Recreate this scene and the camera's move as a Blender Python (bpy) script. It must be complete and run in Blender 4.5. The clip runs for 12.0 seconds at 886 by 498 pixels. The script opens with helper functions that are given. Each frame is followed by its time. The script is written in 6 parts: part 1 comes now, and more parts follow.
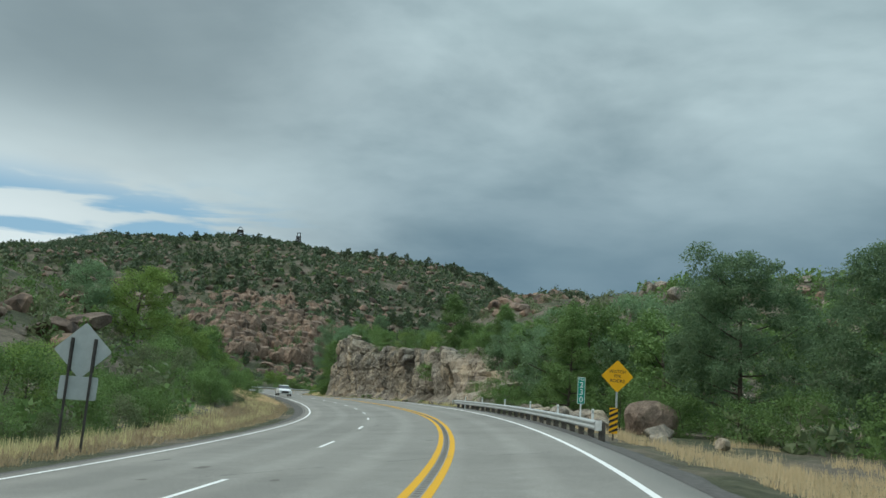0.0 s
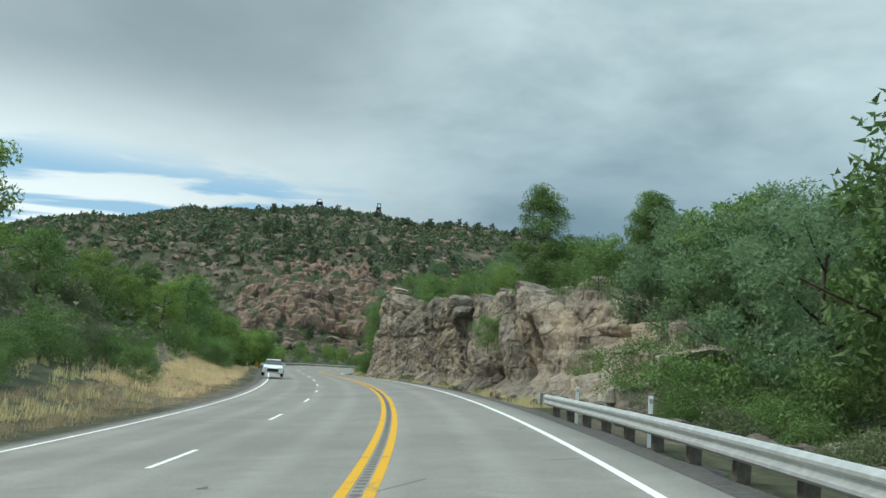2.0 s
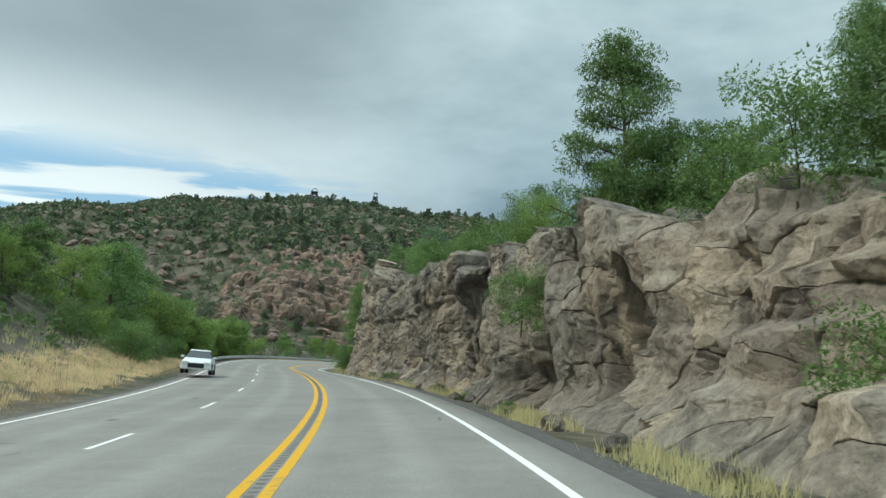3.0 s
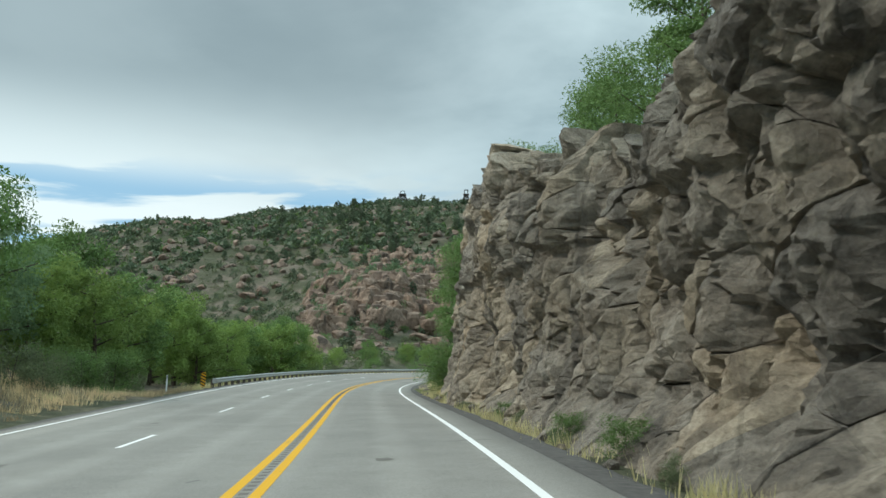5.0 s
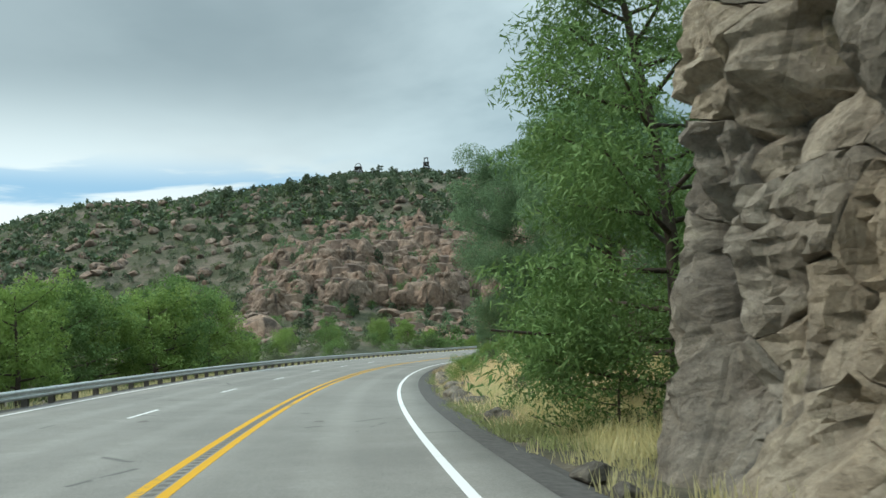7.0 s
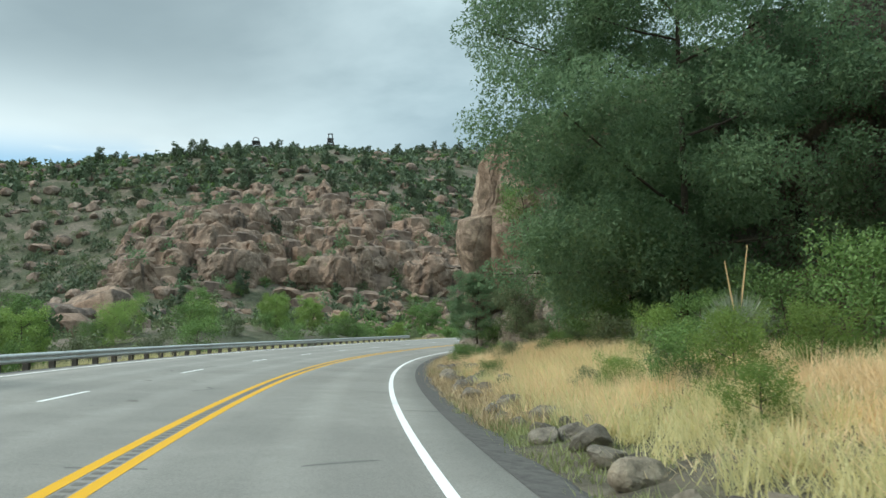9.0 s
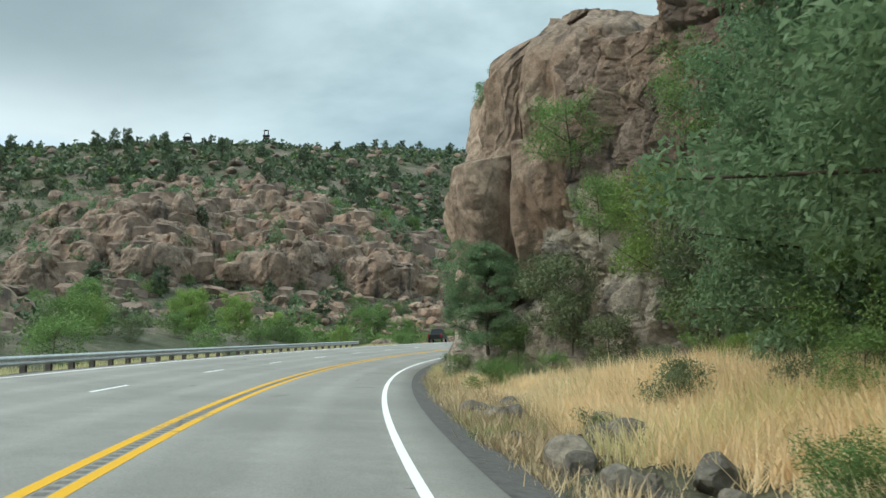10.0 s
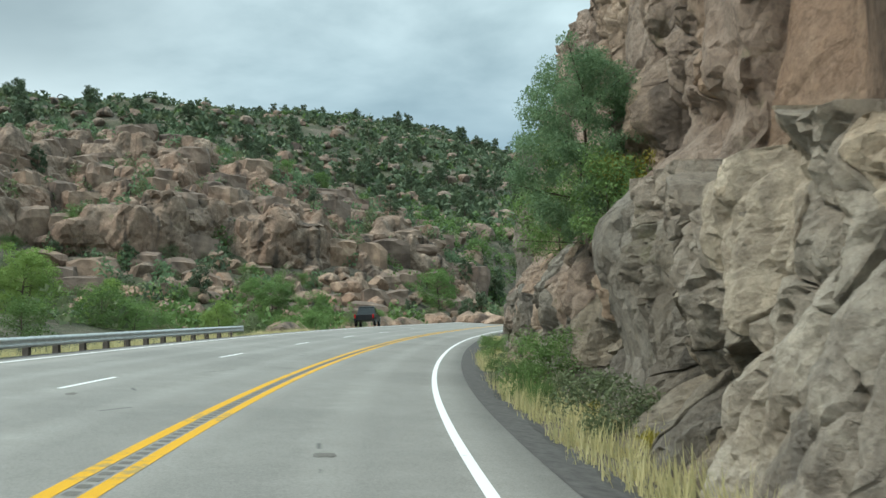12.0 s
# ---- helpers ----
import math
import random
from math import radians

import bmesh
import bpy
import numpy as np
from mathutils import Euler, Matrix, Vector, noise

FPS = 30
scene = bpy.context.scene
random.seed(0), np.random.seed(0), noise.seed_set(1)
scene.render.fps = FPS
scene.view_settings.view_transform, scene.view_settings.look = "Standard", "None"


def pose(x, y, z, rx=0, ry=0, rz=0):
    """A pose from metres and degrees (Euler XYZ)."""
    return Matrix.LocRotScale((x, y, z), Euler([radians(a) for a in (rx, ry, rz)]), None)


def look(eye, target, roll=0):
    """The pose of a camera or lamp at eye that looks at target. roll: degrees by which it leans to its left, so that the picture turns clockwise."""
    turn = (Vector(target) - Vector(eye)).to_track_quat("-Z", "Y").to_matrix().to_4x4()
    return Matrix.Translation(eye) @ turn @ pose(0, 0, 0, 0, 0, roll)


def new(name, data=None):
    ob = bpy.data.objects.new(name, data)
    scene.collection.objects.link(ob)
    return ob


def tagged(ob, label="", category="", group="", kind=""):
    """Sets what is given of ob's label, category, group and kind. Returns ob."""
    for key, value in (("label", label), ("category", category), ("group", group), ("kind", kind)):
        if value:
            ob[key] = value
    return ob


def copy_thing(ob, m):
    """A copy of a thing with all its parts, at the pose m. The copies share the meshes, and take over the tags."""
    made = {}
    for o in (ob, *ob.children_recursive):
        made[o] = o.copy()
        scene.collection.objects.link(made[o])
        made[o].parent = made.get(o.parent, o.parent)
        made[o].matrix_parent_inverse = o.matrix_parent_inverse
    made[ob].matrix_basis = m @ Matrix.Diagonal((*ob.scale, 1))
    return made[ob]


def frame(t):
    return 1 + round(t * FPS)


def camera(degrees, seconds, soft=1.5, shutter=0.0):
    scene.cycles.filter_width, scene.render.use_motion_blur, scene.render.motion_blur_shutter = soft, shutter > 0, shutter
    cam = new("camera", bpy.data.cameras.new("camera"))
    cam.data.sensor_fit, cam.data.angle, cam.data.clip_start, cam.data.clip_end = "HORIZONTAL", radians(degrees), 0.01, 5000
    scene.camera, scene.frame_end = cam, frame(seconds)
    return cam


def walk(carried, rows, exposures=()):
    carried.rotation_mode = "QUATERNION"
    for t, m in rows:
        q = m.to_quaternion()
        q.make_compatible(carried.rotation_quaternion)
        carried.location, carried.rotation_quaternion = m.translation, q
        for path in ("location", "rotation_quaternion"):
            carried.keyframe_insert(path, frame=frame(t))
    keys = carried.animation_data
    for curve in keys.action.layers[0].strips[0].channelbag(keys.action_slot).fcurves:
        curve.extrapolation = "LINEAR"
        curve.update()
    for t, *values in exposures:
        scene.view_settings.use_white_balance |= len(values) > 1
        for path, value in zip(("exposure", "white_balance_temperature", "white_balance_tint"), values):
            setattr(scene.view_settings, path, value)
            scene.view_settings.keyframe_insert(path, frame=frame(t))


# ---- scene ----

# ---------------------------------------------------------------- camera and its drive
cam = camera(53.32, 12.0, shutter=0.05)
# seconds, eye, yaw, pitch, lean
PATH = [
    (0.0, 39.350, -1.146, 2.366, 17.651, 10.788, 3.961),
    (0.5, 36.684, 10.520, 2.705, 20.822, 9.925, 4.529),
    (1.0, 33.506, 22.104, 3.095, 24.005, 7.822, 3.651),
    (1.5, 29.899, 33.524, 3.482, 24.179, 7.994, 2.585),
    (2.0, 25.958, 44.681, 3.811, 23.373, 8.997, 4.366),
    (2.5, 21.671, 55.497, 4.128, 22.706, 9.143, 4.672),
    (3.0, 17.072, 65.971, 4.392, 23.240, 8.647, 4.507),
    (3.5, 12.225, 76.159, 4.650, 24.496, 8.378, 4.104),
    (4.0, 7.095, 86.074, 4.898, 26.154, 8.309, 3.451),
    (4.5, 1.659, 95.739, 5.132, 27.892, 8.414, 2.538),
    (5.0, -4.061, 105.201, 5.351, 29.389, 8.667, 1.355),
    (5.5, -9.992, 114.533, 5.548, 30.323, 9.042, -0.110),
    (6.0, -16.048, 123.809, 5.728, 29.799, 8.582, -0.725),
    (6.5, -22.134, 133.036, 5.887, 28.393, 7.553, -1.796),
    (7.0, -28.186, 142.138, 6.030, 26.721, 7.327, -2.441),
    (7.5, -34.076, 151.140, 6.162, 24.918, 7.511, -2.684),
    (8.0, -39.698, 160.094, 6.287, 23.119, 7.712, -2.549),
    (8.5, -45.013, 169.030, 6.418, 21.459, 7.538, -2.060),
    (9.0, -50.013, 177.962, 6.587, 20.074, 6.594, -1.240),
    (9.5, -54.626, 186.940, 6.811, 18.697, 6.772, -1.394),
    (10.0, -58.902, 195.996, 6.984, 15.954, 6.868, -1.228),
    (10.5, -62.913, 205.230, 7.180, 13.766, 6.776, -0.732),
    (11.0, -66.659, 214.685, 7.385, 13.515, 7.030, -0.750),
    (11.5, -70.118, 224.326, 7.580, 12.237, 6.618, -1.431),
    (12.0, -73.223, 234.156, 7.768, 9.431, 5.583, -1.669),
]


def aim(x, y, z, yaw, pitch, lean):
    a, b = radians(yaw), radians(pitch)
    return look((x, y, z), (x - math.sin(a) * math.cos(b), y + math.cos(a) * math.cos(b), z + math.sin(b)), lean)


walk(cam, [(t, aim(*row)) for t, *row in PATH], exposures=[(0.0, 0.0), (1.0, 0.25), (3.0, 0.3), (6.5, 0.38), (9.0, 0.50), (12.0, 0.60)])

# ---------------------------------------------------------------- sky and sun
world = bpy.data.worlds.new("sky")
scene.world = world
world.use_nodes = True
SUN_AZ, SUN_EL = radians(-122), radians(46)      # high in the west, behind thin cloud


def build_sky(nt):
    nt.nodes.clear()
    N, L = nt.nodes.new, nt.links.new
    out, bg = N("ShaderNodeOutputWorld"), N("ShaderNodeBackground")
    tc, sep = N("ShaderNodeTexCoord"), N("ShaderNodeSeparateXYZ")
    L(tc.outputs["Generated"], sep.inputs[0])

    def m(op, a, b=0.0, c=None):
        n = N("ShaderNodeMath")
        n.operation = op
        for i, v in enumerate((a, b) if c is None else (a, b, c)):
            if isinstance(v, (int, float)):
                n.inputs[i].default_value = v
            else:
                L(v, n.inputs[i])
        return n.outputs[0]

    def ramp(v, lo, hi):
        n = N("ShaderNodeMapRange")
        n.interpolation_type = "SMOOTHSTEP"
        n.inputs["From Min"].default_value, n.inputs["From Max"].default_value = lo, hi
        L(v, n.inputs["Value"])
        return n.outputs[0]

    def mix(f, a, b):
        n = N("ShaderNodeMix")
        n.data_type = "RGBA"
        for s, v in ((n.inputs["Factor"], f), (n.inputs["A"], a), (n.inputs["B"], b)):
            if isinstance(v, (int, float)):
                s.default_value = v
            elif isinstance(v, tuple):
                s.default_value = (*v, 1)
            else:
                L(v, s)
        return n.outputs["Result"]

    sky = N("ShaderNodeTexSky")
    sky.sky_type, sky.sun_disc = "NISHITA", False
    sky.sun_elevation, sky.sun_rotation = SUN_EL, SUN_AZ % (2 * math.pi)
    tone = N("ShaderNodeVectorMath")
    tone.operation = "SCALE"
    L(sky.outputs[0], tone.inputs[0])
    tone.inputs["Scale"].default_value = 0.10
    # the cloud deck: the direction laid onto a flat layer overhead
    z = m("MAXIMUM", sep.outputs[2], 0.0)
    zz = m("ADD", z, 0.14)
    px, py = m("DIVIDE", sep.outputs[0], zz), m("DIVIDE", sep.outputs[1], zz)
    comb = N("ShaderNodeCombineXYZ")
    L(px, comb.inputs[0]), L(py, comb.inputs[1])
    n1, n2 = N("ShaderNodeTexNoise"), N("ShaderNodeTexNoise")
    for n, sc, det, dist in ((n1, 0.55, 5.0, 0.35), (n2, 1.5, 7.0, 0.2)):
        n.inputs["Scale"].default_value, n.inputs["Detail"].default_value, n.inputs["Distortion"].default_value = sc, det, dist
        n.inputs["Roughness"].default_value = 0.56
        L(comb.outputs[0], n.inputs["Vector"])
    # azimuth to the left of +y, 0 ahead
    az = m("ARCTAN2", m("MULTIPLY", sep.outputs[0], -1.0), sep.outputs[1])
    grey = mix(ramp(n1.outputs[0], 0.36, 0.66), (0.245, 0.345, 0.385), (0.50, 0.655, 0.69))
    grey = mix(m("MULTIPLY", ramp(n2.outputs[0], 0.34, 0.70), 0.40), grey, (0.60, 0.73, 0.76))
    swirl = N("ShaderNodeVectorMath")
    swirl.operation = "SCALE"
    L(grey, swirl.inputs[0])
    L(m("ADD", m("MULTIPLY", ramp(n2.outputs[0], 0.30, 0.70), 0.15), 0.925), swirl.inputs["Scale"])
    grey = swirl.outputs[0]
    # heavier, bluer rain cloud low in the north
    low = m("MULTIPLY", m("SUBTRACT", 1.0, ramp(z, 0.12, 0.40)), m("SUBTRACT", 1.0, ramp(az, 0.20, 0.70)))
    grey = mix(m("MULTIPLY", low, 0.8), grey, (0.085, 0.175, 0.25))
    # the deck thins out low in the west: bright edge, then blue gaps
    edge = m("MULTIPLY", m("SUBTRACT", 1.0, ramp(m("ADD", z, m("MULTIPLY", n2.outputs[0], 0.10)), 0.19, 0.38)), ramp(az, 0.30, 0.80))
    grey = mix(m("MULTIPLY", m("MULTIPLY", ramp(m("ADD", z, m("MULTIPLY", n1.outputs[0], 0.16)), 0.28, 0.42), ramp(az, 0.32, 0.66)), 0.72), grey, (0.20, 0.265, 0.295))
    grey = mix(edge, grey, (0.70, 0.81, 0.83))
    band = N("ShaderNodeCombineXYZ")
    L(m("MULTIPLY", az, 4.2), band.inputs[0]), L(m("MULTIPLY", m("ADD", z, m("MULTIPLY", az, 0.05)), 30.0), band.inputs[1])
    n3 = N("ShaderNodeTexNoise")
    n3.inputs["Scale"].default_value, n3.inputs["Detail"].default_value, n3.inputs["Distortion"].default_value = 1.0, 5.0, 0.35
    L(band.outputs[0], n3.inputs["Vector"])
    gap = m("MULTIPLY", m("MULTIPLY", m("SUBTRACT", 1.0, ramp(z, 0.195, 0.24)), ramp(az, 0.42, 0.62)), ramp(n3.outputs[0], 0.48, 0.57))
    blue = mix(0.75, tone.outputs[0], (0.27, 0.50, 0.67))
    col = mix(gap, grey, blue)
    # an overcast sky is about three times brighter overhead
    up = N("ShaderNodeVectorMath")
    up.operation = "SCALE"
    L(col, up.inputs[0])
    L(m("ADD", m("MULTIPLY", ramp(z, 0.42, 0.95), 2.0), 1.0), up.inputs["Scale"])
    L(up.outputs[0], bg.inputs[0])
    bg.inputs[1].default_value = 1.0
    L(bg.outputs[0], out.inputs[0])


build_sky(world.node_tree)
sun = new("sun", bpy.data.lights.new("sun", "SUN"))
sun.data.energy, sun.data.angle, sun.data.color = 2.0, radians(14), (0.97, 0.96, 0.88)
sun.matrix_world = look((0, 0, 60), (math.sin(SUN_AZ) * -50 * math.cos(SUN_EL), math.cos(SUN_AZ) * -50 * math.cos(SUN_EL), 60 - 50 * math.sin(SUN_EL)))

# ---------------------------------------------------------------- materials


def shade(name, build):
    mt = bpy.data.materials.new(name)
    mt.use_nodes = True
    nt = mt.node_tree
    bsdf = nt.nodes["Principled BSDF"]
    bsdf.inputs["Specular IOR Level"].default_value = 0.25
    build(nt, bsdf)
    return mt


def tex(nt, kind, scale, coord="Object", stretch=(1, 1, 1), **kw):
    tc, mp, n = nt.nodes.new("ShaderNodeTexCoord"), nt.nodes.new("ShaderNodeMapping"), nt.nodes.new("ShaderNodeTex" + kind)
    mp.inputs["Scale"].default_value = [scale * s for s in stretch]
    nt.links.new(tc.outputs[coord], mp.inputs["Vector"])
    nt.links.new(mp.outputs[0], n.inputs["Vector"])
    n.inputs["Scale"].default_value = 1.0
    for k, v in kw.items():
        if k == "feature":
            n.feature = v
        else:
            n.inputs[k].default_value = v
    return n


def ramp_of(nt, value, stops):
    r = nt.nodes.new("ShaderNodeValToRGB")
    while len(r.color_ramp.elements) < len(stops):
        r.color_ramp.elements.new(0.5)
    for e, (p, c) in zip(r.color_ramp.elements, stops):
        e.position, e.color = p, (*c, 1) if len(c) == 3 else c
    nt.links.new(value, r.inputs[0])
    return r.outputs[0]


def blend(nt, fac, a, b, mode="MIX"):
    n = nt.nodes.new("ShaderNodeMix")
    n.data_type, n.blend_type = "RGBA", mode
    for s, v in ((n.inputs["Factor"], fac), (n.inputs["A"], a), (n.inputs["B"], b)):
        if isinstance(v, (int, float)):
            s.default_value = v
        elif isinstance(v, tuple):
            s.default_value = (*v, 1)
        else:
            nt.links.new(v, s)
    return n.outputs["Result"]


def window(nt, value, lo, hi):
    n = nt.nodes.new("ShaderNodeMapRange")
    n.interpolation_type = "SMOOTHSTEP"
    n.inputs["From Min"].default_value, n.inputs["From Max"].default_value = lo, hi
    nt.links.new(value, n.inputs["Value"])
    return n.outputs[0]


def relief(nt, bsdf, heights, strength, dist=0.1):
    last = None
    for h in heights:
        b = nt.nodes.new("ShaderNodeBump")
        b.inputs["Strength"].default_value, b.inputs["Distance"].default_value = strength, dist
        nt.links.new(h, b.inputs["Height"])
        if last:
            nt.links.new(last, b.inputs["Normal"])
        last = b.outputs[0]
    nt.links.new(last, bsdf.inputs["Normal"])


def rock_mat(name, pale, mid, dark, warm, vein=1.0, size=1.0, stain=0.7):
    def build(nt, bsdf):
        big = tex(nt, "Noise", 0.22 * size, Detail=5.0, Roughness=0.55)
        patch = tex(nt, "Noise", 0.6 * size, Detail=4.0, Roughness=0.5, Distortion=0.4)
        fine = tex(nt, "Noise", 1.9 * size, Detail=9.0, Roughness=0.68)
        streak = tex(nt, "Noise", 0.9 * size, stretch=(1, 1, 0.13), Detail=6.0, Distortion=0.4)
        lichen = tex(nt, "Noise", 1.1 * size, Detail=7.0, Roughness=0.7)
        grain = tex(nt, "Noise", 15.0 * size, Detail=6.0, Roughness=0.75)
        pits = tex(nt, "Noise", 5.5 * size, Detail=7.0, Roughness=0.7, Distortion=0.6)
        crack = tex(nt, "Voronoi", 0.5 * size, feature="DISTANCE_TO_EDGE", stretch=(1, 1, 0.5))
        c = ramp_of(nt, fine.outputs[0], [(0.28, tuple(0.6 * a + 0.4 * b for a, b in zip(dark, mid))), (0.5, mid), (0.74, pale)])
        c = blend(nt, window(nt, big.outputs[0], 0.44, 0.62), c, blend(nt, 0.6, c, warm))
        c = blend(nt, window(nt, patch.outputs[0], 0.55, 0.70), c, blend(nt, 0.6, c, pale))
        c = blend(nt, window(nt, lichen.outputs[0], 0.60, 0.70), c, blend(nt, 0.45, c, (0.22, 0.21, 0.12)))
        c = blend(nt, window(nt, streak.outputs[0], 0.54, 0.66), c, blend(nt, stain, c, dark))
        c = blend(nt, 0.75, c, ramp_of(nt, pits.outputs[0], [(0.32, (0.58, 0.57, 0.55)), (0.5, (1.0, 1.0, 1.0)), (0.7, (1.25, 1.23, 1.18))]), "MULTIPLY")
        c = blend(nt, 0.65, c, ramp_of(nt, grain.outputs[0], [(0.3, (0.68, 0.68, 0.68)), (0.7, (1.2, 1.2, 1.2))]), "MULTIPLY")
        inf = nt.nodes.new("ShaderNodeObjectInfo")
        c = blend(nt, 1.0, c, ramp_of(nt, inf.outputs["Random"], [(0.0, (0.76, 0.77, 0.80)), (0.6, (1.0, 1.0, 1.0)), (1.0, (1.3, 1.24, 1.15))]), "MULTIPLY")
        nt.links.new(c, bsdf.inputs["Base Color"])
        bsdf.inputs["Roughness"].default_value = 0.9
        relief(nt, bsdf, [ramp_of(nt, crack.outputs["Distance"], [(0.0, (0, 0, 0)), (0.04, (1, 1, 1))]), fine.outputs[0], pits.outputs[0], grain.outputs[0]], 0.6 * vein, 0.16)

    return shade(name, build)


M_ROCK = rock_mat("grey_tan_rock", (0.365, 0.332, 0.275), (0.212, 0.189, 0.155), (0.076, 0.069, 0.060), (0.25, 0.21, 0.158))
M_TAN = rock_mat("tan_grey_rock", (0.49, 0.44, 0.36), (0.305, 0.268, 0.216), (0.10, 0.09, 0.078), (0.33, 0.27, 0.2))
M_CREAM = rock_mat("cream_tan_rock", (0.60, 0.54, 0.435), (0.385, 0.335, 0.268), (0.135, 0.117, 0.098), (0.41, 0.325, 0.24))
M_BROWN = rock_mat("brown_varnished_rock", (0.44, 0.338, 0.262), (0.228, 0.170, 0.130), (0.058, 0.048, 0.042), (0.295, 0.203, 0.148), 1.1, 0.9, 0.75)
M_PINK = rock_mat("pinkish_tan_rock", (0.54, 0.435, 0.345), (0.335, 0.258, 0.200), (0.10, 0.082, 0.070), (0.38, 0.275, 0.205), 1.1, 0.9, 0.7)
M_RED = rock_mat("reddish_granite", (0.375, 0.290, 0.228), (0.192, 0.143, 0.112), (0.050, 0.042, 0.038), (0.255, 0.165, 0.120), 1.0, 0.4, 0.8)


def ground_mat(nt, bsdf):
    a = tex(nt, "Noise", 0.09, Detail=8.0, Roughness=0.62)
    b = tex(nt, "Noise", 1.3, Detail=8.0, Roughness=0.7)
    g = tex(nt, "Noise", 9.0, Detail=5.0)
    soil = ramp_of(nt, b.outputs[0], [(0.3, (0.075, 0.064, 0.049)), (0.55, (0.155, 0.130, 0.098)), (0.75, (0.27, 0.228, 0.175))])
    scrub = ramp_of(nt, b.outputs[0], [(0.3, (0.032, 0.038, 0.021)), (0.55, (0.075, 0.079, 0.046)), (0.8, (0.16, 0.142, 0.095))])
    c = blend(nt, window(nt, a.outputs[0], 0.40, 0.56), soil, scrub)
    nt.links.new(c, bsdf.inputs["Base Color"])
    bsdf.inputs["Roughness"].default_value = 0.95
    relief(nt, bsdf, [b.outputs[0], g.outputs[0]], 0.5, 0.3)


M_GROUND = shade("dry_scrub_soil", ground_mat)


def asphalt(nt, bsdf):
    big = tex(nt, "Noise", 0.22, Detail=6.0, Roughness=0.6)
    mid = tex(nt, "Noise", 1.6, Detail=6.0, Roughness=0.65)
    chips = tex(nt, "Voronoi", 55.0)
    at = nt.nodes.new("ShaderNodeAttribute")
    at.attribute_name = "across"
    wob = nt.nodes.new("ShaderNodeMath")
    wob.operation = "MULTIPLY_ADD"
    nt.links.new(mid.outputs[0], wob.inputs[0])
    wob.inputs[1].default_value = 0.5
    nt.links.new(at.outputs["Fac"], wob.inputs[2])
    # worn, darker wheel paths in every lane
    wave = nt.nodes.new("ShaderNodeMath")
    wave.operation = "SINE"
    sc = nt.nodes.new("ShaderNodeMath")
    sc.operation = "MULTIPLY"
    nt.links.new(wob.outputs[0], sc.inputs[0])
    sc.inputs[1].default_value = 2 * math.pi / 1.72
    nt.links.new(sc.outputs[0], wave.inputs[0])
    c = ramp_of(nt, mid.outputs[0], [(0.3, (0.235, 0.224, 0.200)), (0.55, (0.262, 0.250, 0.224)), (0.75, (0.292, 0.279, 0.250))])
    c = blend(nt, window(nt, big.outputs[0], 0.40, 0.68), c, (0.214, 0.204, 0.183))
    c = blend(nt, 0.22, c, ramp_of(nt, wave.outputs[0], [(0.0, (0.35, 0.35, 0.35)), (1.0, (1, 1, 1))]), "MULTIPLY")
    c = blend(nt, 0.35, c, ramp_of(nt, chips.outputs["Color"], [(0.2, (0.6, 0.6, 0.6)), (0.8, (1.3, 1.3, 1.3))]), "MULTIPLY")
    crk = tex(nt, "Voronoi", 0.16, feature="DISTANCE_TO_EDGE", stretch=(1, 0.55, 1))
    warp = tex(nt, "Noise", 0.5, Detail=4.0)
    thin = nt.nodes.new("ShaderNodeMath")
    thin.operation = "ADD"
    nt.links.new(crk.outputs["Distance"], thin.inputs[0])
    gate = window(nt, warp.outputs[0], 0.40, 0.58)
    nt.links.new(gate, thin.inputs[1])
    c = blend(nt, ramp_of(nt, thin.outputs[0], [(0.0, (0.75, 0.75, 0.75)), (0.006, (0, 0, 0))]), c, (0.04, 0.04, 0.04))
    nt.links.new(c, bsdf.inputs["Base Color"])
    bsdf.inputs["Roughness"].default_value = 0.78
    bsdf.inputs["Specular IOR Level"].default_value = 0.35
    relief(nt, bsdf, [chips.outputs["Distance"], mid.outputs[0]], 0.18, 0.02)


M_ASPHALT = shade("weathered_grey_asphalt", asphalt)


def paint_mat(name, col, worn, amount):
    def build(nt, bsdf):
        n = tex(nt, "Noise", 5.0, Detail=8.0, Roughness=0.75)
        s = tex(nt, "Noise", 0.35, Detail=3.0)
        t = nt.nodes.new("ShaderNodeMath")
        t.operation = "ADD"
        nt.links.new(n.outputs[0], t.inputs[0]), nt.links.new(s.outputs[0], t.inputs[1])
        c = blend(nt, window(nt, t.outputs[0], 1.30 - amount, 1.42 - amount), col, worn)
        nt.links.new(c, bsdf.inputs["Base Color"])
        bsdf.inputs["Roughness"].default_value = 0.65

    return shade(name, build)


M_YELLOW = paint_mat("yellow_road_paint", (0.62, 0.33, 0.012), (0.34, 0.24, 0.08), 0.16)
M_WHITE = paint_mat("white_road_paint", (0.74, 0.74, 0.72), (0.36, 0.36, 0.35), 0.14)


def plain(name, col, rough=0.6, metal=0.0, vary=0.15, scale=3.0, spec=0.4):
    def build(nt, bsdf):
        n = tex(nt, "Noise", scale, Detail=7.0, Roughness=0.7)
        lo, hi = tuple(v * (1 - vary) for v in col), tuple(min(1, v * (1 + vary)) for v in col)
        nt.links.new(ramp_of(nt, n.outputs[0], [(0.3, lo), (0.7, hi)]), bsdf.inputs["Base Color"])
        bsdf.inputs["Roughness"].default_value, bsdf.inputs["Metallic"].default_value = rough, metal
        bsdf.inputs["Specular IOR Level"].default_value = spec

    return shade(name, build)


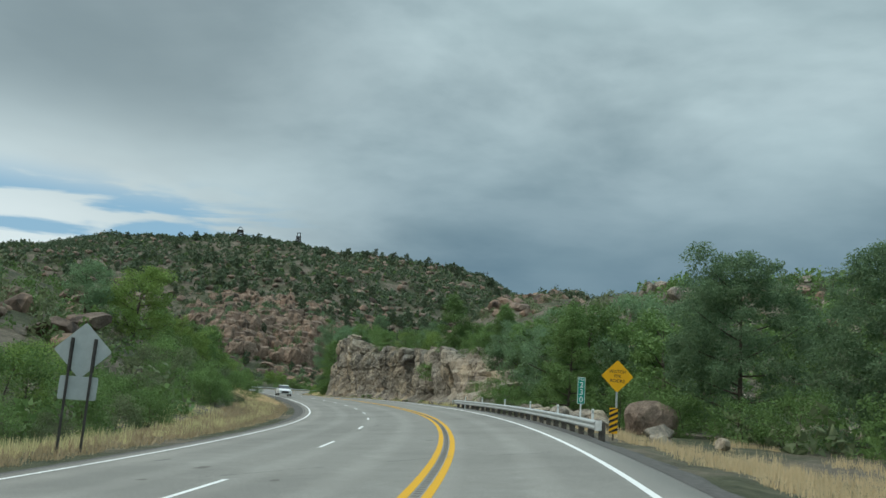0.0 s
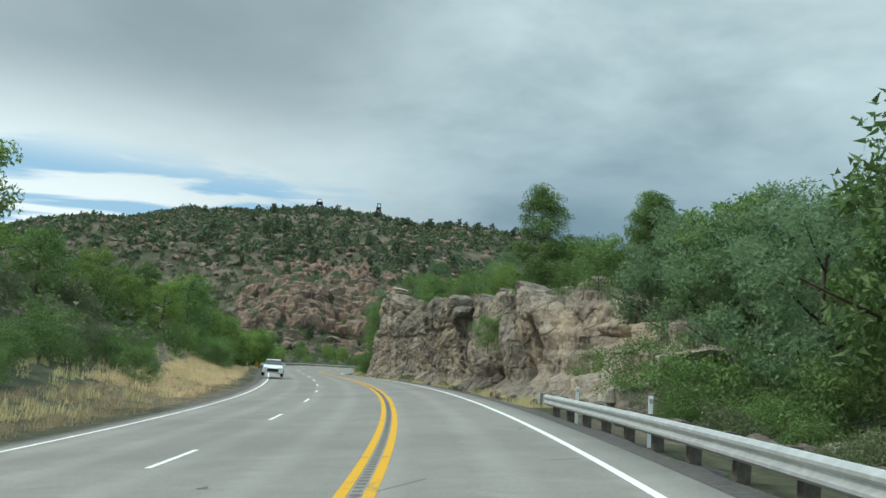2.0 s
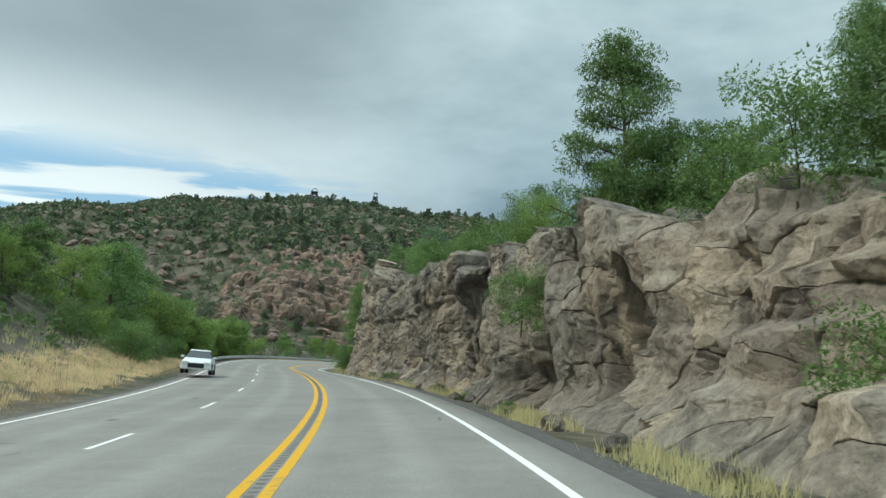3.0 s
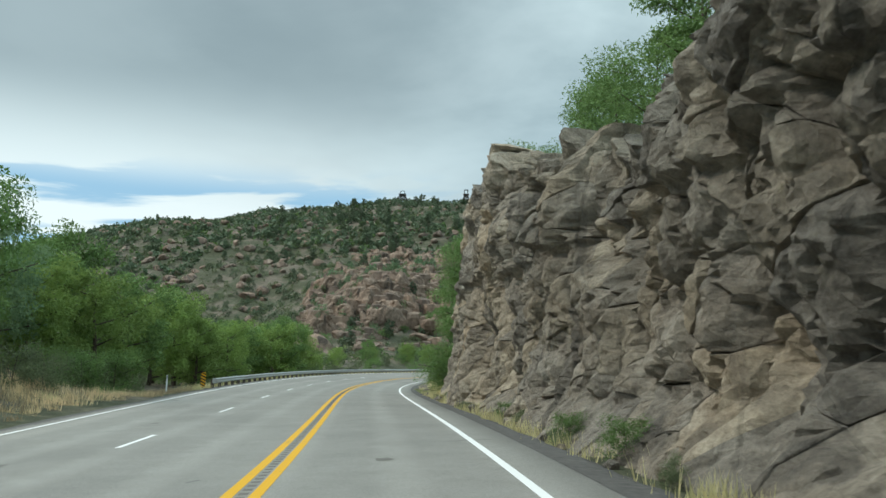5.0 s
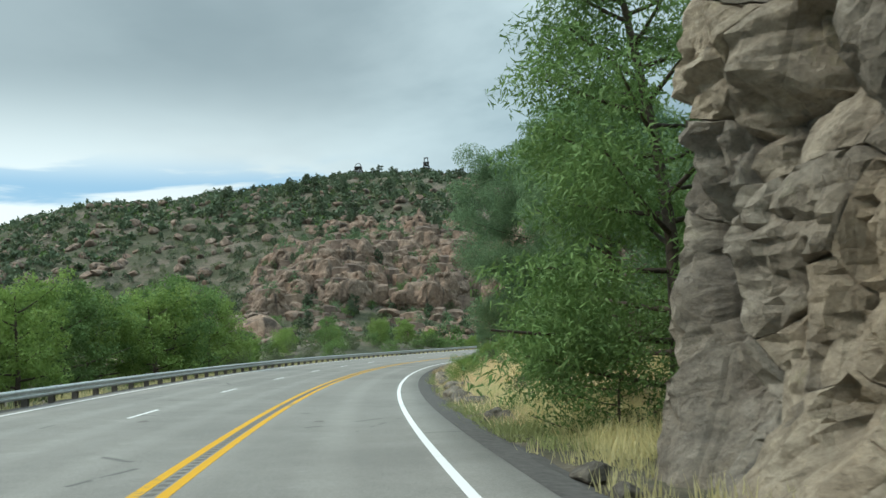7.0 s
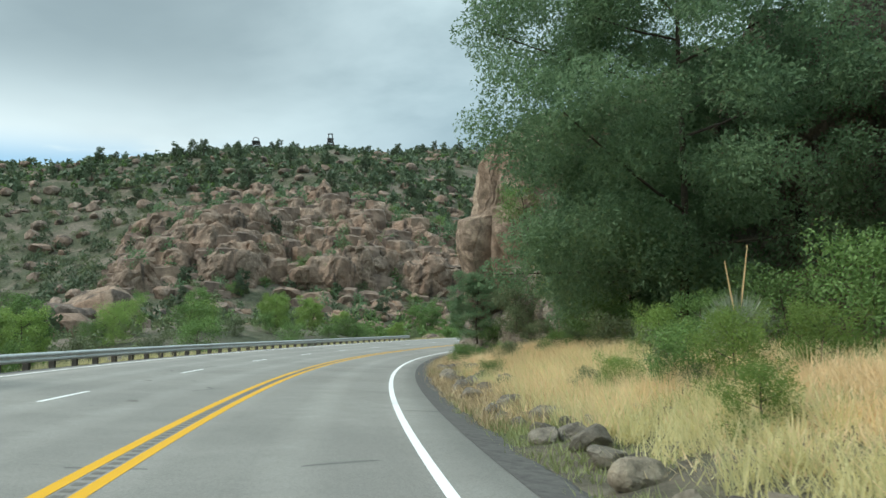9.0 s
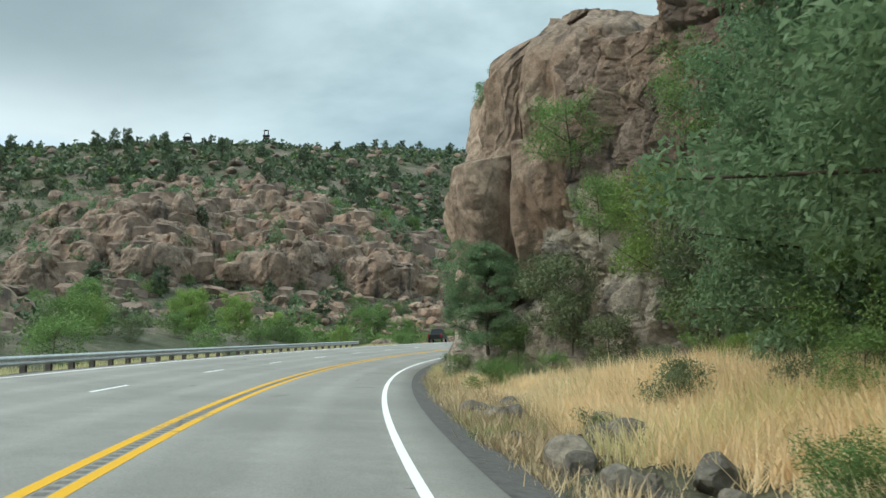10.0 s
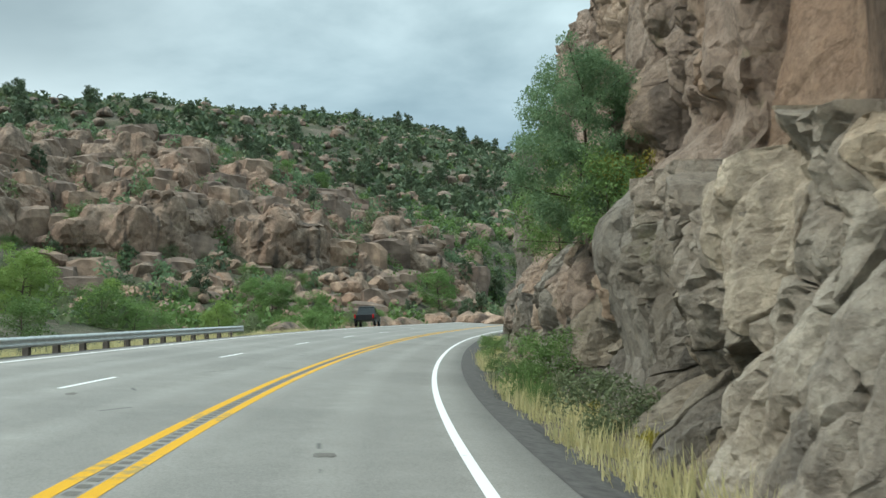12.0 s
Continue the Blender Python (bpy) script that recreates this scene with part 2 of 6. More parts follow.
M_STEEL = plain("galvanised_steel", (0.52, 0.54, 0.53), 0.5, 0.55, 0.2, 4.0)
M_POST = plain("weathered_timber_post", (0.105, 0.09, 0.075), 0.9, 0, 0.45, 8.0)
M_GREEN = plain("green_sign_sheet", (0.0, 0.27, 0.19), 0.4, 0, 0.06)
M_SIGN_YELLOW = plain("yellow_sign_sheet", (0.80, 0.40, 0.004), 0.4, 0, 0.05)
M_SIGN_WHITE = plain("white_sign_sheet", (0.80, 0.82, 0.80), 0.4, 0, 0.04)
M_BLACK = plain("black_paint", (0.02, 0.02, 0.02), 0.5, 0, 0.3)
M_ALU = plain("bare_aluminium_back", (0.42, 0.45, 0.44), 0.5, 0.35, 0.12)
M_RUMBLE = plain("milled_dark_asphalt", (0.135, 0.126, 0.11), 0.9, 0, 0.4, 30.0)
M_SHOULDER = plain("dark_crumbled_shoulder", (0.085, 0.080, 0.074), 0.95, 0, 0.45, 6.0)
M_GRAVEL = plain("grey_gravel", (0.24, 0.22, 0.195), 0.95, 0, 0.4, 12.0)
M_BARK = plain("grey_brown_bark", (0.085, 0.066, 0.05), 0.95, 0, 0.5, 14.0)
M_RUST = plain("dark_weathered_steel", (0.055, 0.05, 0.045), 0.8, 0.2, 0.4)


def leaf_mat(name, dark, light, trans=0.3):
    def build(nt, bsdf):
        geo = nt.nodes.new("ShaderNodeNewGeometry")
        inf = nt.nodes.new("ShaderNodeObjectInfo")
        n = tex(nt, "Noise", 0.8, Detail=4.0)
        c = ramp_of(nt, geo.outputs["Random Per Island"], [(0.0, tuple(0.72 * a + 0.28 * b for a, b in zip(dark, light))), (1.0, tuple(0.25 * a + 0.75 * b for a, b in zip(dark, light)))])
        c = blend(nt, window(nt, n.outputs[0], 0.42, 0.62), c, blend(nt, 0.5, c, light))
        hsv = nt.nodes.new("ShaderNodeHueSaturation")
        mr = nt.nodes.new("ShaderNodeMapRange")
        nt.links.new(inf.outputs["Random"], mr.inputs["Value"])
        mr.inputs["To Min"].default_value, mr.inputs["To Max"].default_value = 0.82, 1.18
        nt.links.new(mr.outputs[0], hsv.inputs["Value"])
        nt.links.new(c, hsv.inputs["Color"])
        nt.links.new(hsv.outputs[0], bsdf.inputs["Base Color"])
        bsdf.inputs["Roughness"].default_value = 0.6
        tr, mx = nt.nodes.new("ShaderNodeBsdfTranslucent"), nt.nodes.new("ShaderNodeMixShader")
        nt.links.new(hsv.outputs[0], tr.inputs[0])
        mx.inputs[0].default_value = trans
        nt.links.new(bsdf.outputs[0], mx.inputs[1]), nt.links.new(tr.outputs[0], mx.inputs[2])
        nt.links.new(mx.outputs[0], nt.nodes["Material Output"].inputs[0])

    return shade(name, build)


M_LEAF = leaf_mat("mid_green_leaf", (0.068, 0.128, 0.038), (0.180, 0.285, 0.090))
M_LEAF_BRIGHT = leaf_mat("bright_green_leaf", (0.11, 0.182, 0.042), (0.265, 0.375, 0.105), 0.42)
M_LEAF_DARK = leaf_mat("dark_blue_green_leaf", (0.078, 0.148, 0.074), (0.232, 0.338, 0.180), 0.48)
M_LEAF_OLIVE = leaf_mat("olive_scrub_leaf", (0.063, 0.091, 0.042), (0.196, 0.231, 0.119))
M_LEAF_YELLOW = leaf_mat("yellow_flowering_leaf", (0.16, 0.16, 0.03), (0.36, 0.30, 0.05))
M_JUNIPER = leaf_mat("dark_juniper_needles", (0.040, 0.068, 0.038), (0.135, 0.178, 0.100), 0.2)
M_DRY = leaf_mat("dull_dry_grass", (0.26, 0.19, 0.11), (0.56, 0.43, 0.26), 0.25)
M_STRAW = leaf_mat("dry_straw_grass", (0.62, 0.46, 0.26), (0.86, 0.68, 0.42), 0.5)
M_GRASS = leaf_mat("yellow_green_grass", (0.42, 0.40, 0.19), (0.70, 0.62, 0.34), 0.5)
M_WEED = leaf_mat("pale_green_weed", (0.19, 0.225, 0.085), (0.36, 0.38, 0.17), 0.4)
M_YUCCA = leaf_mat("grey_green_blades", (0.24, 0.29, 0.20), (0.48, 0.53, 0.40), 0.25)

# ---------------------------------------------------------------- mesh helpers


def raw(name, verts, faces, mat, smooth=False):
    me = bpy.data.meshes.new(name)
    verts, faces = np.asarray(verts, np.float32), np.asarray(faces, np.int32)
    k = faces.shape[1]
    me.vertices.add(len(verts)), me.loops.add(faces.size), me.polygons.add(len(faces))
    me.vertices.foreach_set("co", verts.ravel())
    me.loops.foreach_set("vertex_index", faces.ravel())
    me.polygons.foreach_set("loop_start", np.arange(0, faces.size, k, dtype=np.int32))
    me.polygons.foreach_set("use_smooth", np.full(len(faces), smooth))
    me.update(calc_edges=True)
    me.materials.append(mat)
    return me


def grid_faces(nu, nv):
    i = np.arange((nu - 1) * nv).reshape(nu - 1, nv)[:, :-1].ravel()
    return np.stack([i, i + nv, i + nv + 1, i + 1], 1)


def part(name, data, parent, label="", m=None):
    ob = new(name, data)
    ob.parent = parent
    if m is not None:
        ob.matrix_local = m
    return tagged(ob, label) if label else ob


def solid(bm_build, name, mat, bevel=0.0):
    bm = bmesh.new()
    bm_build(bm)
    if bevel:
        bmesh.ops.bevel(bm, geom=bm.edges[:], offset=bevel, segments=1, affect="EDGES")
    me = bpy.data.meshes.new(name)
    bm.to_mesh(me)
    bm.free()
    me.materials.append(mat)
    return me


def block(size, at=(0, 0, 0), bevel=0.0, mat=None, name="block"):
    def f(bm):
        bmesh.ops.create_cube(bm, size=1, matrix=Matrix.LocRotScale(at, None, size))

    return solid(f, name, mat, bevel)


def tube(points, radii, sides=7):
    """A tapered tube along points: verts and quads."""
    P = np.array(points, float)
    T = np.gradient(P, axis=0)
    T /= np.linalg.norm(T, axis=1)[:, None] + 1e-9
    ref = np.array([0.31, 0.95, 0.05])
    A = np.cross(T, ref)
    A /= np.linalg.norm(A, axis=1)[:, None] + 1e-9
    B = np.cross(T, A)
    a = np.linspace(0, 2 * np.pi, sides, endpoint=False)
    V = P[:, None] + np.array(radii)[:, None, None] * (np.cos(a)[None, :, None] * A[:, None] + np.sin(a)[None, :, None] * B[:, None])
    n = len(P)
    F = [(i * sides + j, i * sides + (j + 1) % sides, (i + 1) * sides + (j + 1) % sides, (i + 1) * sides + j) for i in range(n - 1) for j in range(sides)]
    return V.reshape(-1, 3), np.array(F)


def merge(parts):
    V, F, o = [], [], 0
    for v, f in parts:
        V.append(v), F.append(f + o)
        o += len(v)
    return np.concatenate(V), np.concatenate(F)


def vhash(i, j, k=0):
    """Three random numbers for each lattice cell."""
    h = (np.asarray(i, np.int64) * 73856093) ^ (np.asarray(j, np.int64) * 19349663) ^ (k * 83492791 + 12345)
    out = []
    for s in (0, 1, 2):
        g = (h * 2654435761 + s * 40503 + 97 * s) & 0xFFFFFFFF
        g = ((g ^ (g >> 15)) * 2246822519) & 0xFFFFFFFF
        g = ((g ^ (g >> 13)) * 3266489917) & 0xFFFFFFFF
        out.append(((g ^ (g >> 16)) & 0xFFFFFF) / float(0xFFFFFF))
    return out


def smooth_noise(x, y, seed=0):
    xi, yi = np.floor(x), np.floor(y)
    fx, fy = x - xi, y - yi
    fx, fy = fx * fx * (3 - 2 * fx), fy * fy * (3 - 2 * fy)
    c = lambda a, b: vhash(xi + a, yi + b, seed)[0]
    return (c(0, 0) * (1 - fx) + c(1, 0) * fx) * (1 - fy) + (c(0, 1) * (1 - fx) + c(1, 1) * fx) * fy - 0.5


def fbm(x, y, seed=0, octaves=4):
    v, a = 0, 1.0
    for o in range(octaves):
        v = v + a * smooth_noise(x * 2**o, y * 2**o, seed + o)
        a *= 0.5
    return v


def facets(x, y, seed=0, tilt=0.6):
    """Broken blocks: each cell has its own level and tilt. Also the distance to the joint."""
    xi, yi = np.floor(x), np.floor(y)
    best, second = np.full(x.shape, 9.0), np.full(x.shape, 9.0)
    val = np.zeros(x.shape)
    for a in (-1, 0, 1):
        for b in (-1, 0, 1):
            r0, r1, r2 = vhash(xi + a, yi + b, seed)
            s0, s1, _ = vhash(xi + a, yi + b, seed + 71)
            dx, dy = xi + a + r0 - x, yi + b + r1 - y
            d = np.sqrt(dx * dx + dy * dy)
            v = (r2 - 0.5) - tilt * ((s0 - 0.5) * dx + (s1 - 0.5) * dy)
            near = d < best
            second = np.where(near, best, np.minimum(second, d))
            val = np.where(near, v, val)
            best = np.where(near, d, best)
    return val, second - best


# ---------------------------------------------------------------- the road's line
RX = [40.81, 38.98, 35.53, 30.01, 22.73, 13.6, 3.02, -9.12, -22.51, -35.96, -48.2, -58.77, -67.55, -74.43, -79.51, -82.79, -84.75, -85.37, -84.64, -82.57]
RZ = [-0.15, 1.19, 2.39, 3.41, 4.34, 5.1, 6.0, 6.77, 7.66, 8.54]
RE = [-0.04, -0.062, -0.09, -0.085, -0.028, 0.034, 0.056, 0.072, 0.078, 0.069]


def spline(step, values, y):
    n, v = len(values), np.array(values)
    A, b = np.eye(n), np.zeros(n)
    for i in range(1, n - 1):
        A[i, i - 1 : i + 2] = 1, 4, 1
        b[i] = 6 * (v[i - 1] - 2 * v[i] + v[i + 1]) / step**2
    M = np.linalg.solve(A, b)
    i = np.clip(((y + 30) / step).astype(int), 0, n - 2)
    t, u = y + 30 - i * step, (i + 1) * step - y - 30
    return (M[i] * u**3 + M[i + 1] * t**3) / (6 * step) + (v[i] / step - M[i] * step / 6) * u + (v[i + 1] / step - M[i + 1] * step / 6) * t


def line_tables():
    y = np.arange(-30, 350.1, 0.5)
    x, z, e = spline(20, RX, y), spline(40, RZ, y), spline(40, RE, y)
    far = np.arange(0.5, 90, 0.5)
    d, c = (x[-1] - x[-2]) / 0.5, 0.0030
    y2, x2 = y[-1] + far, x[-1] + d * far + c * far**2
    near = np.arange(60, 0, -0.5)
    y0, x0 = y[0] - near, x[0] - near * (x[1] - x[0]) / 0.5
    Y, X = np.concatenate([y0, y, y2]), np.concatenate([x0, x, x2])
    Z = np.concatenate([z[0] - 0.03 * near, z, z[-1] + 0.022 * far])
    E = np.concatenate([np.full(len(near), e[0]), e, np.full(len(far), e[-1])])
    D = np.gradient(X, Y)
    return Y, X, Z, E, D


LY, LX, LZ, LE, LD = line_tables()
LN = np.sqrt(1 + LD * LD)


def at(s, off, h=0.0):
    """World places from the station along the road, the distance to the right of the yellow line and the height over the road's plane."""
    s, off = np.broadcast_arrays(np.asarray(s, float), np.asarray(off, float))
    i = lambda a: np.interp(s, LY, a)
    n = i(LN)
    return np.stack([i(LX) + off / n, s - off * i(LD) / n, i(LZ) - i(LE) * np.clip(off, -10, 6) + h], -1)


def heading(s):
    return math.atan(-float(np.interp(s, LY, LD)))


def station(x, y):
    """Station and offset of world places (three rounds of projection)."""
    s = y.copy()
    for _ in range(12):
        X, D = np.interp(s, LY, LX), np.interp(s, LY, LD)
        s = np.clip(s + 0.7 * ((x - X) * D + (y - s)) / (1 + D * D), LY[0], LY[-1])
    X, D = np.interp(s, LY, LX), np.interp(s, LY, LD)
    return s, (x - X) / np.sqrt(1 + D * D) - (y - s) * D / np.sqrt(1 + D * D)


# ---------------------------------------------------------------- ground
HILLS = [(-520, 960, 260, 104.4), (-380, 760, 200, 73.7), (-337, 590, 150, -25.4), (-150, 720, 190, 80.3), (-170, 480, 110, 6.0), (-250, 480, 120, 25.7),
         (-400, 460, 140, 51.2), (-60, 560, 150, 7.7), (-165, 385, 50, 12.5), (-30, 90, 35, -2.8), (-80, 40, 70, 17.8), (-75, 200, 45, -5.9),
         (-130, 250, 55, 0.4), (60, 150, 60, 17.5), (20, 200, 60, 14.0), (-20, 270, 60, 30.4), (-100, 330, 40, -7.2), (90, 60, 50, 9.5),
         (-60, 340, 60, -1.5), (30, 30, 40, -9.7), (-560, 620, 210, 70.6), (-1080, 1120, 300, 222), (-58, 98, 32, 8.0), (-250, 560, 80, 21.1),
         (-330, 680, 90, 6.5), (-450, 700, 110, -7.7), (-640, 760, 150, 13.1)]


def sstep(x, lo, hi):
    t = np.clip((x - lo) / (hi - lo), 0, 1)
    return t * t * (3 - 2 * t)


# crest of the cut rock on the right, by station: height over the road, and how far its foot stands from the yellow line
CUT_S = [60, 69, 74, 79, 83, 86, 87.8, 89.2, 91, 99, 106, 113, 120, 128, 137, 146, 150, 152.5, 156, 168, 182, 200, 214, 222, 226, 229, 236, 246, 262, 285, 310]
CUT_H = [0.2, 1.6, 4.0, 4.7, 5.0, 5.5, 5.3, 4.2, 5.2, 5.6, 6.2, 7.0, 6.6, 8.4, 10.6, 10.2, 9.2, 5.8, 6.5, 7.5, 9.0, 12.5, 13.5, 12.8, 12.4, 13.0, 14.0, 13.4, 12.5, 12.0, 10.0]
CUT_O = [9.0, 6.4, 5.9, 5.5, 5.3, 5.2, 5.2, 5.3, 5.1, 5.1, 5.0, 4.9, 4.9, 5.0, 5.1, 5.3, 5.7, 7.2, 9.5, 14.0, 17.0, 17.0, 13.5, 10.0, 7.6, 5.6, 5.4, 5.5, 5.6, 5.6, 5.6]


def height(x, y):
    z = 0.9 + 0.0225 * np.clip(y, -200, 420)
    for cx, cy, r, a in HILLS:
        z = z + a * np.exp(-((x - cx) ** 2 + (y - cy) ** 2) / r**2)
    s, off = station(x, y)
    d = np.hypot(x - np.interp(s, LY, LX), y - s)
    rough = fbm(x / 60, y / 60, 3) * 10 * sstep(d, 40, 160) + fbm(x / 14, y / 14, 9) * 3.0 * sstep(d, 20, 70) + fbm(x / 4, y / 4, 5, 3) * 0.5 * sstep(d, 9, 20)
    z = z + rough
    road = np.interp(s, LY, LZ) - np.interp(s, LY, LE) * np.clip(off, -10, 6) - 0.12
    # left: verge, then a gentle bank; right: verge, then up behind the crest of the cut
    fall = np.where(s > 140, -0.9, 0.2) * sstep(-off, 8.5, 14)
    wl = sstep(-off, 9, 30)
    foot, crest = np.interp(s, CUT_S, CUT_O, left=9, right=6), np.interp(s, CUT_S, CUT_H, left=0.2, right=9)
    rise = np.maximum(crest - 1.2, 0) * sstep(off - foot, 4.0, 7.5)
    low = -0.5 * sstep(off, 5.5, 9) * (s < 72)
    low = low + 0.95 * sstep(off, 5.3, 9.5) * sstep(s, 150, 164) * (1 - sstep(s, 212, 226))
    wr = sstep(off, 22, 60)
    near = np.where(off < 0, road + fall, road + rise + low)
    w = np.where(off < 0, wl, wr)
    w = np.maximum(w, sstep(d - np.abs(off), 5, 40))
    return near * (1 - w) + z * w


def stretch(marks):
    out = [np.array([marks[0][0]])]
    for (a, _), (b, n) in zip(marks, marks[1:]):
        out.append(np.linspace(a, b, n + 1)[1:])
    return np.concatenate(out)


gx = stretch([(-3000, 0), (-900, 14), (-500, 50), (-230, 70), (90, 140), (260, 34), (800, 18), (3000, 8)])
gy = stretch([(-1500, 0), (-300, 10), (-60, 30), (320, 165), (480, 56), (1000, 80), (1500, 20), (4000, 10)])
GX, GY = np.meshgrid(gx, gy, indexing="ij")
GZ = height(GX.ravel(), GY.ravel())
ground = new("ground", raw("ground", np.stack([GX.ravel(), GY.ravel(), GZ], 1), grid_faces(len(gx), len(gy)), M_GROUND, True))
tagged(ground, "dry scrubby desert ground rising into a rocky hillside", "ground", kind="structure")


def ground_z(x, y):
    i = np.clip(np.searchsorted(gx, x) - 1, 0, len(gx) - 2)
    j = np.clip(np.searchsorted(gy, y) - 1, 0, len(gy) - 2)
    Z = GZ.reshape(len(gx), len(gy))
    a, b = (x - gx[i]) / (gx[i + 1] - gx[i]), (y - gy[j]) / (gy[j + 1] - gy[j])
    return Z[i, j] * (1 - a) * (1 - b) + Z[i + 1, j] * a * (1 - b) + Z[i, j + 1] * (1 - a) * b + Z[i + 1, j + 1] * a * b


# ---------------------------------------------------------------- road
WL, WD, WR = -7.25, -3.45, 3.44


def strip(name, stations, offs, h, mat, attr=False):
    S, O = np.meshgrid(stations, offs, indexing="ij")
    H = np.broadcast_to(np.asarray(h, float), S.shape)
    me = raw(name, at(S, O, H).reshape(-1, 3), grid_faces(len(stations), len(offs))[:, ::-1], mat, True)
    if attr:
        a = me.attributes.new("across", "FLOAT", "POINT")
        a.data.foreach_set("value", O.ravel().astype(np.float32))
    return me


road = new("road", strip("road", np.arange(-80, 425, 1.0), [-8.15, -7.75, -6, -4, -2, 0, 2, 3.4, 4.3, 4.62], [-0.35, 0, 0, 0, 0, 0, 0, 0, 0, -0.3], M_ASPHALT, True))
tagged(road, "weathered grey asphalt road with three lanes", "road", kind="structure")
EDGE = np.arange(-80, 425, 0.5)
wav = lambda k: 0.5 * fbm(EDGE / 1.1, EDGE * 0 + k, 21)
shoulder = new("shoulder_1", raw("shoulder", np.concatenate([at(EDGE, 4.25, 0.006), at(EDGE, 4.75 + 0.3 * wav(1), -0.03), at(EDGE, 5.3 + 0.7 * wav(4), -0.22)]),
                                 np.concatenate([np.stack([np.arange(len(EDGE) - 1) + k * len(EDGE), np.arange(len(EDGE) - 1) + (k + 1) * len(EDGE), np.arange(1, len(EDGE)) + (k + 1) * len(EDGE), np.arange(1, len(EDGE)) + k * len(EDGE)], 1) for k in (0, 1)])[:, :], M_SHOULDER))
tagged(shoulder, "narrow dark crumbling asphalt shoulder", "shoulder", kind="structure")
verge = new("shoulder_2", raw("verge", np.concatenate([at(EDGE, -7.62, 0.005), at(EDGE, -8.2 - 0.3 * wav(2), -0.04), at(EDGE, -9.0 - 0.8 * wav(3), -0.24)]),
                              np.concatenate([np.stack([np.arange(len(EDGE) - 1) + k * len(EDGE), np.arange(1, len(EDGE)) + k * len(EDGE), np.arange(1, len(EDGE)) + (k + 1) * len(EDGE), np.arange(len(EDGE) - 1) + (k + 1) * len(EDGE)], 1) for k in (0, 1)]), M_SHOULDER))
tagged(verge, "narrow dark asphalt and gravel shoulder", "shoulder", kind="structure")
fine = np.arange(-80, 420, 0.5)
for o in (-0.17, 0.17):
    part("yellow_line", strip("yellow_line", fine, [o - 0.075, o + 0.075], 0.004, M_YELLOW), road, "solid yellow centre line, worn")
part("edge_line", strip("edge_line", fine, [WR - 0.065, WR + 0.065], 0.004, M_WHITE), road, "solid white edge line")
part("edge_line", strip("edge_line", fine, [WL - 0.06, WL + 0.06], 0.004, M_WHITE), road, "solid white edge line")


def dash_stations():
    """Lane dashes about 12.2 m apart along the lane line."""
    y = np.arange(-25, 420, 0.25)
    p = at(y, WD)
    arc = np.concatenate([[0], np.cumsum(np.hypot(*np.diff(p[:, :2], axis=0).T))])
    idx = np.arange(-3, 32)
    pos = np.interp(idx, [-3, 0, 5, 9, 12, 16, 32], [11.0, 47.55, 108.5, 155.0, 191.6, 241.6, 436.6])
    return np.interp(pos, arc, y), np.interp(pos + 3.05, arc, y)


for a, b in zip(*dash_stations()):
    part("lane_dash", strip("lane_dash", np.linspace(a, b, 5), [WD - 0.055, WD + 0.055], 0.004, M_WHITE), road)


def rumble():
    V, F = [], []
    for k, s in enumerate(np.arange(-20, 330, 0.3)):
        for ds, do in ((0, -0.06), (0.16, -0.06), (0.16, 0.06), (0, 0.06)):
            V.append(at(s + ds, do, 0.004))
        F.append((4 * k, 4 * k + 3, 4 * k + 2, 4 * k + 1))
    return raw("rumble_strip", np.array(V), np.array(F), M_RUMBLE)


tagged(part("rumble_strip", rumble(), road, "milled rumble grooves between the yellow lines"), kind="stuff")

from mathutils.geometry import delaunay_2d_cdt

# ---------------------------------------------------------------- cut rock on the right


def blocky(x, y, seed, tilt=0.6, steep=2.6, flat=0.30):
    """Close-set blocks with flat tilted fronts and steep broken sides, without gaps. Also how far a place is from the crease between two blocks."""
    xi, yi = np.floor(x), np.floor(y)
    best, second = np.full(np.shape(x), -9.0), np.full(np.shape(x), -9.0)
    for a in (-1, 0, 1):
        for b in (-1, 0, 1):
            r0, r1, r2 = vhash(xi + a, yi + b, seed)
            s0, s1, s2 = vhash(xi + a, yi + b, seed + 71)
            dx, dy = x - (xi + a + 0.1 + 0.8 * r0), y - (yi + b + 0.1 + 0.8 * r1)
            c, s = np.cos((s2 - 0.5) * 1.3), np.sin((s2 - 0.5) * 1.3)
            far = np.maximum(np.abs(c * dx + s * dy), np.abs(c * dy - s * dx) * 0.9)
            v = r2 + 2 * tilt * ((s0 - 0.5) * dx + (s1 - 0.5) * dy) - steep * np.maximum(far - flat, 0)
            second = np.maximum(second, np.minimum(v, best))
            best = np.maximum(best, v)
    return best - 0.75, best - second


